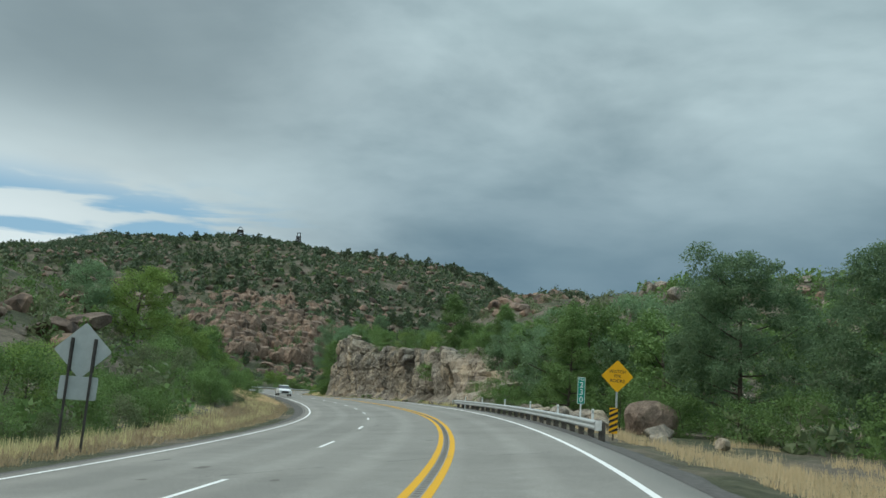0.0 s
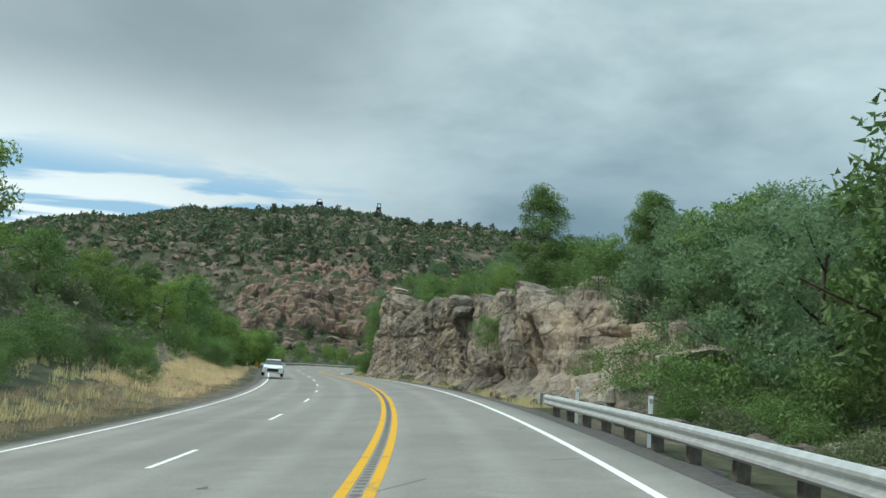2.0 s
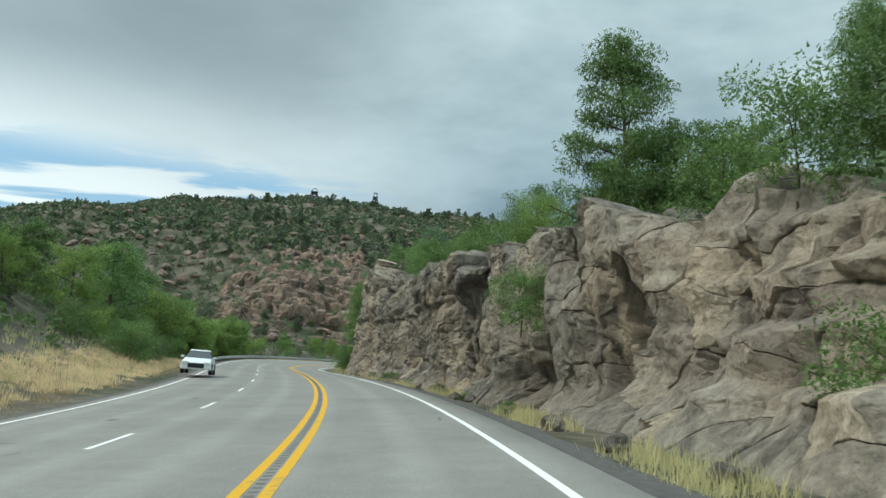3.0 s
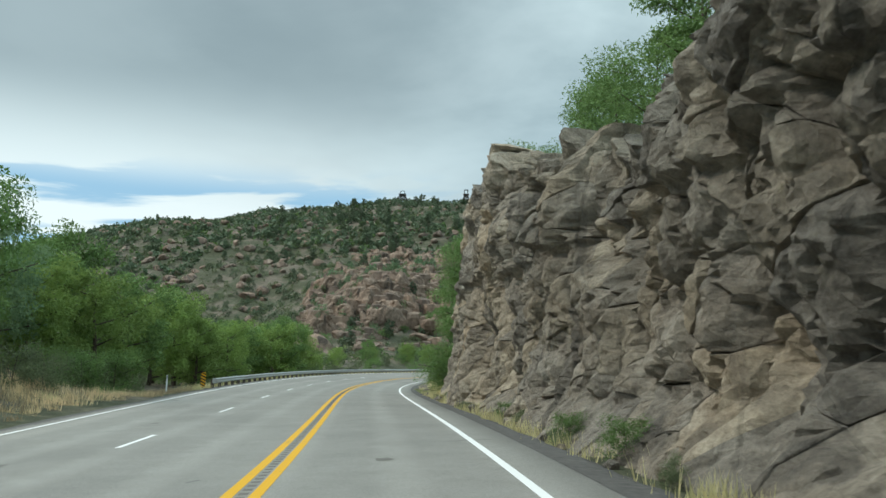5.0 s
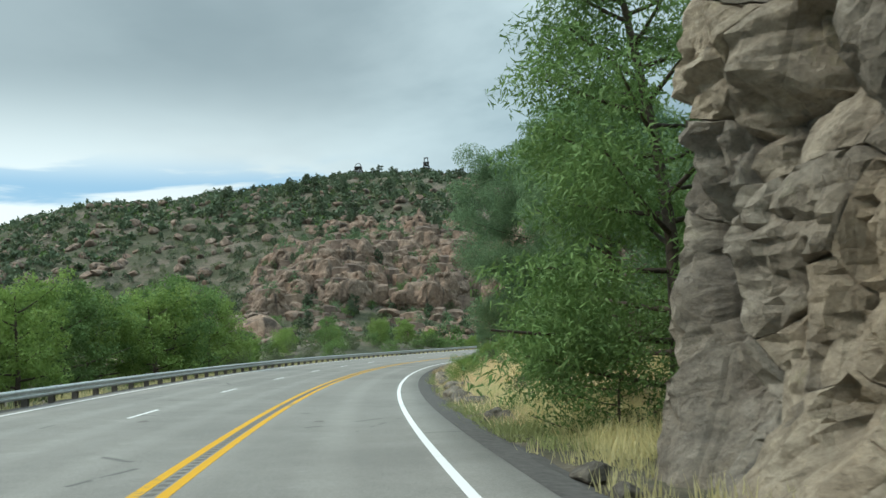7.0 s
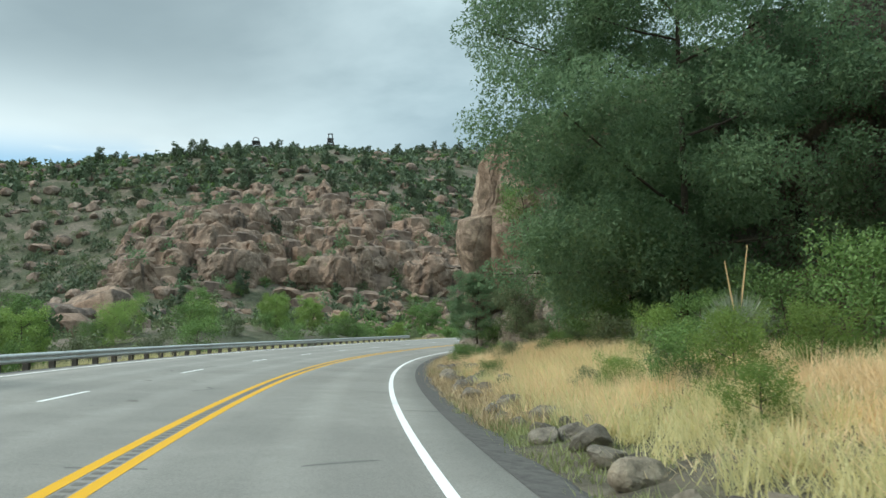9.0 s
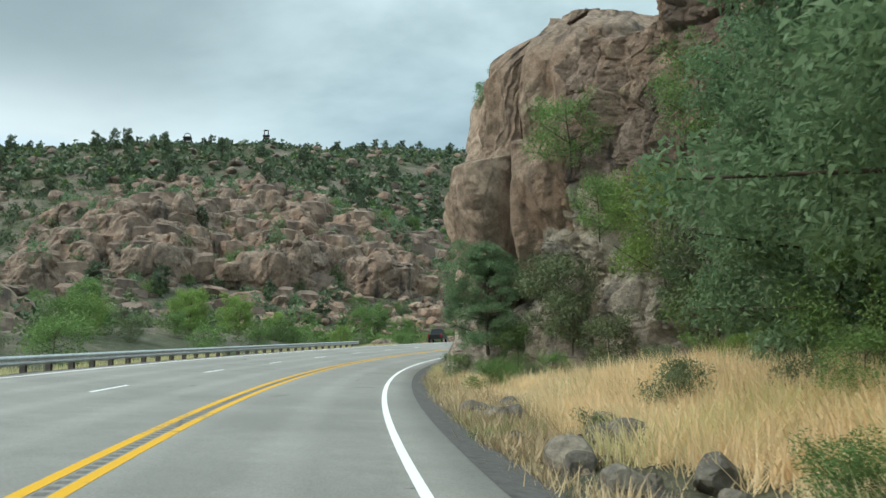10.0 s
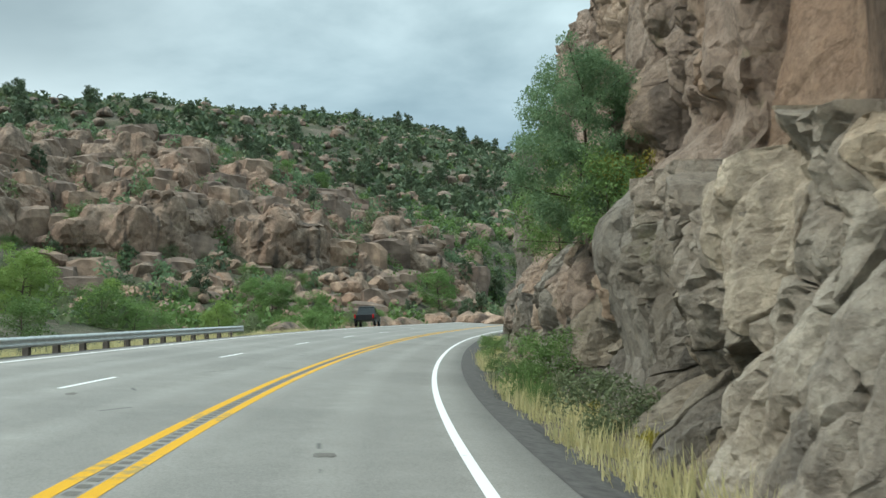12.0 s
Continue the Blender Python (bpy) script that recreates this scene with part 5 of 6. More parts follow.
def plant(kind, s, off, size=1.0, sink=0.15, z=None, wide=1.0, x=None, y=None, turn=None):
    k = used.get(kind, 0)
    used[kind] = k + 1
    src = PROTO[kind][k % len(PROTO[kind])]
    if x is None:
        x, y = at(s, off)[:2]
    gz = float(ground_z(np.array([x]), np.array([y]))[0]) if z is None else at(s, off, z)[2]
    m = Matrix.Translation((x, y, gz - sink)) @ pose(0, 0, 0, 0, 0, random.uniform(0, 360) if turn is None else turn) @ Matrix.Diagonal((size * wide, size * wide, size * random.uniform(0.92, 1.08), 1))
    if k < len(PROTO[kind]):
        src.matrix_basis = m
        return src
    c = copy_thing(src, m)
    c.matrix_basis = m
    return c


# right verge: thick trees behind the first rail
for s, o, k, sz in ((47, 18, "oak", 0.78), (39, 22, "oak", 0.72), (55, 16.5, "broad", 1.15), (62, 13.5, "broad", 1.3), (60, 17, "dark", 1.2), (67, 12, "dark", 0.85),
                    (69, 17, "broad", 1.1), (74, 13, "broad", 0.85), (78, 17, "dark", 0.9), (33, 26, "dark", 1.2), (26, 30, "broad", 1.1), (48, 30, "broad", 1.2), (66, 25, "dark", 1.2), (58, 28, "broad", 1.15), (16, 30, "dark", 1.0)):
    plant(k, s, o, sz)
plant("tall", 54.5, 9.8, 0.92, wide=0.9)
# on the rim of the cut
for s, o, k, sz in ((88.5, 8.8, "tall", 0.8), (79.5, 11.5, "tall", 0.62), (82, 12.5, "wispy", 0.62), (88, 10.5, "broad", 0.5), (93, 11, "dark", 0.45), (101, 9.5, "dark", 0.52), (105, 10, "bush", 0.9),
                    (109, 9.5, "bush", 1.0), (97, 8.6, "lime", 0.8), (112, 9.0, "lime", 0.75), (119.5, 8.6, "broad", 0.45), (123, 8.8, "bush", 0.95), (127, 9.2, "bush", 0.9), (131, 10, "bush", 0.8), (142, 10, "bush", 0.9), (136, 12, "dark", 0.5)):
    plant(k, s, o, sz, 0.2, float(np.interp(s, CUT_S, CUT_H)) + 0.3)
for s, o, k, sz in ((73, 9.5, "bush", 0.9), (75.5, 8.6, "bush", 0.8), (74, 12, "dark", 0.7), (77, 11.5, "dark", 0.75), (71, 9.5, "bush", 0.8), (71.5, 12.5, "dark", 0.75), (69, 9.6, "thicket", 0.8), (66.5, 10.5, "thicket", 0.9),
                    (63, 10.5, "thicket", 0.8), (58, 11.5, "thicket", 0.9), (52, 12.5, "thicket", 1.0), (49, 14, "thicket", 1.0), (45.5, 14, "thicket", 0.8), (42, 15.5, "thicket", 0.8), (37, 16, "thicket", 0.8), (32, 18, "thicket", 0.9), (27, 18, "scrub", 0.9), (22, 17, "scrub", 0.8)):
    plant(k, s, o, sz)
for s, o, k, sz in ((80.5, 12.5, "broad", 0.55), (87, 12, "broad", 0.5), (90.5, 13, "broad", 0.55), (95, 13.5, "dark", 0.45), (99, 12.5, "broad", 0.45), (80, 9.3, "thicket", 0.7), (83, 9.2, "thicket", 0.6), (87.5, 9.4, "thicket", 0.6), (91, 9.0, "thicket", 0.5), (99, 8.2, "thicket", 0.6), (104, 8.4, "thicket", 0.6), (108, 8.0, "thicket", 0.6)):
    plant(k, s, o, sz, 0.2, float(np.interp(s, CUT_S, CUT_H)) + 0.2)
# the clump past the end of the tall face, and the oaks in the cove
for s, o, k, sz in ((154.5, 8.2, "wispy", 1.42), (157.5, 11.2, "broad", 0.7), (160.5, 12.0, "broad", 0.7), (153.5, 6.8, "bush", 0.7), (158, 7.2, "bush", 0.8), (163.5, 13, "dark", 0.9), (172, 17, "dark", 1.0), (185, 15.5, "high_oak", 1.15),
                    (212, 17, "oak", 0.8), (214, 14, "dark", 0.7)):
    plant(k, s, o, sz)
for s, o, k, sz in ((190.5, 12, "bush", 0.75), (188, 13.5, "bush", 0.9), (194.8, 12.6, "bush", 0.7), (197.5, 11.6, "bush", 0.6), (200.5, 10.2, "shrub", 0.6), (204, 11, "bush", 0.6), (185.5, 12.5, "shrub", 0.8), (208, 11.5, "bush", 0.7)):
    plant(k, s, o, sz)
for s, o, k, sz, z in ((237.0, 8.6, "dark", 0.42, 12.4), (233.5, 9.6, "bush", 0.8, 12.6)):
    plant(k, s, o, sz, 0.3, z)
plant("bush", 89.3, 6.0, 0.55, 0.1, 2.4)
plant("great_oak", 203.0, 13.0, 1.15, wide=1.08, turn=40)
plant("oak", 210.5, 12.6, 0.6, turn=200)
for s, o, k, sz, z in ((220.5, 10.6, "lime", 1.0, 4.4), (227.3, 7.2, "oak", 0.31, 1.2), (229.5, 6.2, "bush", 0.36, 0.0), (224, 9.6, "shrub", 0.9, 3.0), (217, 12.5, "shrub", 1.1, 2.0), (224.5, 13.5, "bush", 0.8, 8.5), (225.6, 9.4, "shrub", 0.7, 3.6), (222.6, 11.2, "bush", 0.6, 5.6), (219, 13.0, "bush", 0.8, 8.2), (228, 8.2, "shrub", 0.5, 4.2), (217.5, 12.4, "bush", 0.7, 1.0), (221.5, 10.6, "shrub", 0.7, 0.8), (219.5, 11.2, "dark", 0.28, 2.6), (216, 12.5, "bush", 0.7, 4.0), (223.5, 9.8, "shrub", 0.8, 1.4), (226, 8.2, "bush", 0.5, 0.6), (252.5, 7.0, "oak", 0.32, 3.6), (254.5, 7.2, "bush", 0.75, 4.2), (250.8, 6.6, "bush", 0.55, 3.6), (250.8, 7.3, "gold", 0.7, 4.6), (262, 7.0, "bush", 0.8, 4.2), (252.5, 5.9, "bush", 0.5, -0.2), (246, 5.7, "shrub", 0.5, -0.2)):
    o = on_face(s, z) if z > 2 else o
    plant(k, s, o if o < 90 else 9.0, sz, 0.1 + (0.35 if k == "oak" else 0.8 * sz) * (z > 2), z)
for i in range(16):
    plant(random.choice(["bush", "shrub"]), 52 + i * 1.25, random.uniform(7.0, 9.6), random.uniform(0.32, 0.55))
# left of the road: scrub and young trees behind the dry bank
for i in range(38):
    s = 18 + i * 3.3 + random.uniform(-1, 1)
    o = -15.5 - random.uniform(0, 9) - (4 if s < 60 else 0)
    plant(random.choice(["thicket", "scrub", "scrub", "thicket", "lime"]), s, o, random.uniform(0.7, 1.15))
for s, o, k, sz in ((92, -25.5, "bright", 1.3), (88, -30, "dark", 0.8), (104, -24, "broad", 0.7), (112, -22, "bright", 0.7), (118, -20, "bright", 0.65), (124, -21, "broad", 0.75), (131, -19, "bright", 0.95), (137, -17, "broad", 1.1), (142, -18, "dark", 0.95), (70, -36, "dark", 0.8), (60, -40, "dark", 0.9), (78, -42, "broad", 0.8), (44, -36, "broad", 0.8), (30, -30, "broad", 0.7)):
    plant(k, s, o, sz)
for i in range(42):
    s = 4 + i * 2.35 + random.uniform(-0.8, 0.8)
    plant(random.choice(["thicket", "thicket", "scrub", "bush"]), s, -12.8 - random.uniform(0, 5) - (1.0 if s < 60 else 0), random.uniform(0.5, 0.85) * (0.8 if s > 70 else 1))
for i in range(16):
    plant(random.choice(["thicket", "bush", "scrub"]), 122 + i * 1.9, random.uniform(-15.5, -12.2), random.uniform(0.55, 0.85))
# below the long rail
plant("bright", 207, -15.5, 1.1)
for i in range(34):
    s = 145 + i * 2.4 + random.uniform(-1, 1)
    plant(random.choice(["bright", "broad", "bright", "broad"]), s, -13.2 - random.uniform(0, 6) - max(0, (s - 196) * 0.15), random.uniform(0.82, 1.12) * (1 if s < 200 else 0.6))
for s, o, k, sz in ((240, -22, "lime", 0.9), (247, -25, "lime", 1.0), (255, -22, "lime", 0.9), (262, -26, "broad", 0.6), (268, -20, "bright", 0.62), (276, -24, "bright", 0.66), (283, -22, "bright", 0.55), (290, -26, "bright", 0.75), (296, -24, "bright", 0.6), (303, -18, "bright", 0.5), (310, -22, "lime", 1.0), (322, -20, "lime", 0.9), (330, -16, "lime", 0.8)):
    plant(k, s, o, sz)

for i in range(36):
    s = 203 + i * 3.7 + random.uniform(-1, 1)
    plant(random.choice(["thicket", "scrub", "scrub", "thicket"]), s, -12.5 - abs(random.gauss(0, 1)) * 11, random.uniform(0.6, 1.05))
# low growth among the grass and along the foot of the rock
for i in range(46):
    plant(random.choice(["shrub", "bush", "shrub", "lime"]), random.uniform(160, 226), random.uniform(6.2, 12), random.uniform(0.18, 0.46))
for i in range(30):
    s = random.uniform(152, 226)
    if not 178 < s < 196:
        plant(random.choice(["shrub", "bush"]), s, random.uniform(6.4, 13), random.uniform(0.22, 0.42))
for i in range(26):
    plant(random.choice(["shrub", "bush", "gold"]), random.uniform(242, 285), random.uniform(5.3, 6.1), random.uniform(0.16, 0.34), 0.05, -0.2)
for i in range(16):
    plant(random.choice(["shrub", "bush"]), random.uniform(76, 148), random.uniform(5.1, 5.7), random.uniform(0.12, 0.25), 0.05, -0.15)

for i in range(55):
    x, y = random.uniform(-140, -66), random.uniform(322, 440)
    s, o = station(np.array([x]), np.array([y]))
    if (o[0] < -11 or y > 425) and (random.random() < 0.3 or not in_bluff(x, y)):
        plant(random.choice(["thicket", "scrub", "juniper", "thicket", "broad"]), 0, 0, random.uniform(0.55, 1.0), 0.2, None, 1.0, x, y)

# dark trees and brush in the clefts and along the foot of the bluff
for i in range(50):
    u, v = random.uniform(84, 182), random.uniform(-10, 12) if i % 2 else random.uniform(10, 70)
    x, y = bluff_xy(u, v)
    up = float(bluff_z(np.array([x]), np.array([y]))[0] - ground_z(np.array([x]), np.array([y]))[0])
    plant(random.choice(["juniper", "thicket", "juniper", "scrub"]), 0, 0, random.uniform(0.5, 1.0), 0.5 - max(up, 0), None, 1.0, x, y)

# skyline and slope junipers
for x, y in [(-177 + random.uniform(-130, 90), 445 + random.uniform(-40, 75)) for _ in range(75)]:
    plant("juniper", 0, 0, random.uniform(0.7, 1.6), 0.2, None, 1.0, x, y)
for i in range(36):
    plant("juniper", 0, 0, random.uniform(0.8, 1.5), 0.2, None, 1.0, random.uniform(-150, -55), random.uniform(425, 600))
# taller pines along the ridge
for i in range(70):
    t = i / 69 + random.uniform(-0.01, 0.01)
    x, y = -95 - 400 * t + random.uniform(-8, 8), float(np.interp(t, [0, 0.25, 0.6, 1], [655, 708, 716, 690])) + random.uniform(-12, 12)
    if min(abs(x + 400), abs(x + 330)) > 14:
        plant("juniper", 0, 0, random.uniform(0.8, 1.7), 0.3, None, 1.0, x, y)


def scatter(n, box, seed, keep):
    rng = np.random.default_rng(seed)
    x, y = rng.uniform(box[0], box[1], n), rng.uniform(box[2], box[3], n)
    ok = keep(x, y, rng)
    return x[ok], y[ok], rng


def far_scrub(name, label, n, box, seed, keep, size, mat, per=22, leaf=0.55, tall=0.8, on=None):
    x, y, rng = scatter(n, box, seed, keep)
    z = (on or ground_z)(x, y)
    m = len(x)
    sz = size * rng.uniform(0.45, 1.3, m)
    k = np.repeat(np.arange(m), per)
    d = rng.normal(size=(len(k), 3))
    d /= np.linalg.norm(d, axis=1)[:, None]
    d[:, 2] = np.abs(d[:, 2]) * 2 * tall - 0.1
    c = np.stack([x, y, z], 1)[k] + d * (sz[k] * rng.uniform(0.5, 1, len(k)))[:, None]
    a, b = rng.normal(size=(len(k), 3)), rng.normal(size=(len(k), 3))
    a /= np.linalg.norm(a, axis=1)[:, None]
    b = np.cross(a, b)
    b /= np.linalg.norm(b, axis=1)[:, None]
    L = (leaf * sz[k])[:, None]
    V = np.stack([c - a * L * 0.9 + b * L * 0.8, c + a * L * 1.2, c - a * L * 0.9 - b * L * 0.8], 1).reshape(-1, 3)
    ob = new(name, raw(name, V, np.arange(len(V)).reshape(-1, 3), mat))
    return tagged(ob, label, "scrub", kind="stuff")


def away(x, y, rng):
    s, o = station(x, y)
    return (o < -32) | (o > 34) | (y > 400)


def beside(x, y, rng):
    s, o = station(x, y)
    return ((o < -17) & (o > -110)) | ((o > 15) & (s < 72)) | (o > 26)


slope = lambda x, y, rng: away(x, y, rng) & (~in_bluff(x, y) | (rng.random(len(x)) < 0.5)) & (fbm(x / 30, y / 30, 77) > rng.uniform(-0.9, 0.3, len(x)))
close = lambda x, y: (x > -300) & (y < 430)
slope_far = lambda x, y, rng: slope(x, y, rng) & ~close(x, y)
slope_close = lambda x, y, rng: slope(x, y, rng) & close(x, y)
far_scrub("hill_scrub", "dark green juniper scrub dotted over the hillside", 24000, (-620, 60, 230, 900), 5, slope_far, 2.0, M_JUNIPER, 22, 0.40, 0.95)
far_scrub("hill_brush", "pale olive brush between the rocks of the hillside", 12000, (-520, 80, 200, 700), 6, slope_far, 1.5, M_LEAF_OLIVE, 16, 0.42, 0.7)
far_scrub("slope_scrub", "dark green scrub on the lower hillside", 2400, (-300, 40, 230, 430), 25, slope_close, 1.7, M_JUNIPER, 90, 0.16, 0.95)
far_scrub("slope_brush", "fresh green and olive brush on the lower hillside", 4400, (-300, 40, 230, 430), 26, slope_close, 1.3, M_LEAF_OLIVE, 70, 0.16, 0.8)
far_scrub("bluff_brush", "dark and fresh green brush growing in the clefts of the bluff", 1300, (-240, -60, 280, 420), 28, lambda x, y, rng: in_bluff(x, y) & (rng.random(len(x)) < 0.6), 1.5, M_LEAF_OLIVE, 90, 0.16, 0.9, bluff_z)
far_scrub("bluff_shrubs", "dark shrubs growing in the clefts of the bluff", 1300, (-240, -60, 280, 420), 29, lambda x, y, rng: in_bluff(x, y) & (rng.random(len(x)) < 0.6), 1.7, M_LEAF_DARK, 90, 0.16, 0.95, bluff_z)
far_scrub("hill_green", "fresh green brush scattered over the hillside", 6000, (-520, 80, 230, 700), 30, slope_far, 1.5, M_LEAF, 16, 0.40, 0.8)
far_scrub("bend_scrub", "green brush on the slope above the far bend", 900, (-140, -60, 300, 440), 27, lambda x, y, rng: (~in_bluff(x, y) | (rng.random(len(x)) < 0.15)) & ((station(x, y)[1] < -13) | (station(x, y)[1] > 14) | (y > 425)), 1.7, M_LEAF, 80, 0.15, 0.95)
far_scrub("near_scrub", "olive scrub on the lower slopes", 4200, (-160, 150, 0, 330), 8, beside, 1.2, M_LEAF_OLIVE, 60, 0.17, 0.8)
far_scrub("right_scrub", "mixed green scrub covering the slope behind the trees", 1500, (25, 150, 10, 190), 9, lambda x, y, rng: station(x, y)[1] > 20, 1.6, M_LEAF, 60, 0.17, 0.8)
far_scrub("left_scrub", "green brush covering the bank", 1100, (-75, 30, -5, 140), 10, lambda x, y, rng: (station(x, y)[1] < -15) & (station(x, y)[1] > -60), 1.2, M_LEAF, 70, 0.15, 0.8)


def blob(rng, n=1):
    """A lumpy boulder of 80 faces."""
    bm = bmesh.new()
    bmesh.ops.create_icosphere(bm, subdivisions=2, radius=1)
    V = np.array([v.co[:] for v in bm.verts])
    F = np.array([[v.index for v in f.verts] for f in bm.faces])
    bm.free()
    for _ in range(9):
        d = rng.normal(size=3)
        d /= np.linalg.norm(d)
        h = rng.uniform(0.45, 0.8)
        t = V @ d
        V = V - np.maximum(t - h, 0)[:, None] * d
    return V * rng.uniform(0.8, 1.15, 3), F


def boulder_field(name, label, n, box, seed, keep, size, mat):
    x, y, rng = scatter(n, box, seed, keep)
    z = ground_z(x, y)
    kinds = [blob(rng) for _ in range(8)]
    parts_ = []
    for i in range(len(x)):
        V, F = kinds[i % 8]
        a = rng.uniform(0, 6.28)
        R = np.array([[math.cos(a), -math.sin(a), 0], [math.sin(a), math.cos(a), 0], [0, 0, 1]])
        parts_.append((V @ R.T * size * rng.uniform(0.4, 1.4) * np.array([1, 1, 0.75]) + [x[i], y[i], z[i] + 0.15 * size], F))
    V, F = merge(parts_)
    return tagged(new(name, raw(name, V, F, mat)), label, "boulders", kind="stuff")


rocky = lambda x, y, rng: away(x, y, rng) & (fbm(x / 40, y / 40, 55) > rng.uniform(-0.5, 0.5, len(x)))
boulder_field("hill_boulders", "weathered reddish boulders strewn over the hillside", 5200, (-620, 60, 220, 760), 15, rocky, 2.6, M_RED)
talus = lambda x, y, rng: (station(x, y)[1] < -13) | (station(x, y)[0] > 345)
boulder_field("talus_boulders", "pinkish boulders tumbled below the bluff", 420, (-132, -70, 300, 372), 17, talus, 1.7, M_RED)
boulder_field("right_boulders", "tan boulders on the slope behind the trees", 300, (25, 150, 30, 190), 18, lambda x, y, rng: station(x, y)[1] > 24, 1.7, M_CREAM)
boulder_field("slope_boulders", "tan boulders on the near slopes", 700, (-130, 120, 20, 330), 16, away, 1.6, M_RED)


def tufts(name, label, spots, blades, h, lean, mat, seed, width=0.012):
    rng = np.random.default_rng(seed)
    k = np.repeat(np.arange(len(spots)), blades)
    n = len(k)
    base = spots[k] + np.concatenate([rng.normal(size=(n, 2)) * 0.13, np.zeros((n, 1))], 1)
    tall = h * rng.uniform(0.35, 1.15, n) * np.repeat(rng.uniform(0.6, 1.25, len(spots)), blades)
    a = rng.uniform(0, 6.28, n)
    dx = np.stack([np.cos(a), np.sin(a), np.zeros(n)], 1)
    tip = base + dx * (tall * lean * rng.uniform(0.1, 1, n))[:, None] + np.array([0, 0, 1]) * tall[:, None]
    side = np.stack([-np.sin(a), np.cos(a), np.zeros(n)], 1) * width * rng.uniform(0.7, 1.6, n)[:, None]
    V = np.stack([base - side, base + side, tip], 1).reshape(-1, 3)
    return tagged(new(name, raw(name, V, np.arange(3 * n).reshape(-1, 3), mat)), label, "grass", kind="stuff")


def spots(n, s0, s1, o0, o1, seed, patch=0.0, h=0.0):
    rng = np.random.default_rng(seed)
    s, o = rng.uniform(s0, s1, n), rng.uniform(o0, o1, n)
    ok = fbm(s / 5, o / 3, seed) > patch
    p = at(s[ok], o[ok])
    p[:, 2] = ground_z(p[:, 0], p[:, 1]) - 0.05 + h
    return p


tufts("dry_grass", "tan dry grass along the bank", spots(5200, 0, 152, -13.5, -9.2, 1, -0.25), 14, 0.30, 0.9, M_DRY, 1, 0.012)
tufts("bank_straw", "pale straw grass on the inside of the bend", spots(2200, 84, 146, -14.5, -9.6, 11, -0.2), 14, 0.42, 0.8, M_STRAW, 11, 0.013)
tufts("verge_grass", "thin green grass along the bank", spots(1800, 0, 152, -17, -10, 2, -0.1), 12, 0.5, 0.5, M_GRASS, 2, 0.018)
tufts("cove_grass", "tall pale yellow grass in the cove", spots(9500, 151, 206, 5.9, 14, 3, -0.15), 16, 0.52, 1.3, M_GRASS, 3, 0.010)
tufts("cove_straw", "tall straw-coloured dry grass in the cove", spots(12000, 166, 229, 6.1, 13.5, 4, -0.15), 16, 0.55, 1.3, M_STRAW, 4, 0.011)
tufts("cove_dry_grass", "matted tan dead grass in the cove", spots(9000, 156, 229, 5.3, 13, 14, -0.2), 16, 0.32, 1.9, M_STRAW, 14, 0.012)
tufts("cove_weeds", "low pale green weeds between the dry grass", spots(4500, 152, 229, 5.0, 13, 24, 0.05), 24, 0.30, 1.5, M_WEED, 24, 0.013)
tufts("edge_weeds", "low green weeds at the edge of the shoulder", spots(2200, 154, 232, 4.75, 6.2, 31, -0.05), 20, 0.22, 1.4, M_WEED, 31, 0.012)
tufts("edge_grass", "short tan grass at the edge of the shoulder", spots(2200, 190, 232, 4.85, 6.4, 32, -0.2), 14, 0.34, 1.3, M_DRY, 32, 0.012)
tufts("foot_grass", "grass along the foot of the cut", spots(1500, 74, 152, 4.85, 6.0, 5, -0.1), 12, 0.38, 0.6, M_GRASS, 5)
tufts("foot_grass", "grass along the foot of the cut", spots(1600, 226, 300, 4.9, 6.4, 6, -0.15), 12, 0.45, 0.6, M_GRASS, 6)
tufts("right_straw", "dry straw grass beyond the hazard marker", spots(2400, 2, 40, 6.2, 15, 7, -0.2), 12, 0.4, 0.5, M_STRAW, 7)
tufts("rail_grass", "thin grass under the long rail", spots(2400, 150, 300, -11, -8.7, 8, -0.2), 12, 0.4, 0.5, M_GRASS, 8)


def boulder(s, off, size, label, mat=M_CREAM, seed=0, sink=0.3, name="boulder"):
    rng = np.random.default_rng(seed)
    bm = bmesh.new()
    bmesh.ops.create_icosphere(bm, subdivisions=3 if name == "rock" else 4, radius=1)
    V = np.array([v.co[:] for v in bm.verts])
    F = np.array([[v.index for v in f.verts] for f in bm.faces])
    bm.free()
    for _ in range(14):
        d = rng.normal(size=3)
        d /= np.linalg.norm(d)
        t = V @ d
        V = V - np.maximum(t - rng.uniform(0.55, 0.88), 0)[:, None] * d
    V = V * (1 + 0.10 * fbm(V[:, 0] * 2.1 + seed, V[:, 1] * 2.1 + V[:, 2] * 1.7, seed)[:, None])
    p = at(s, off)
    z = float(ground_z(p[None, 0], p[None, 1])[0])
    size = np.array(size) if np.ndim(size) else np.array([size, size, size * 0.75])
    ob = new(name, raw(name, V * size, F, mat))
    ob.matrix_world = Matrix.Translation((p[0], p[1], z + size[2] * (1 - 2 * sink))) @ pose(0, 0, 0, rng.uniform(-8, 8), rng.uniform(-8, 8), rng.uniform(0, 360))
    return tagged(ob, label, "boulder", "roadside boulders")


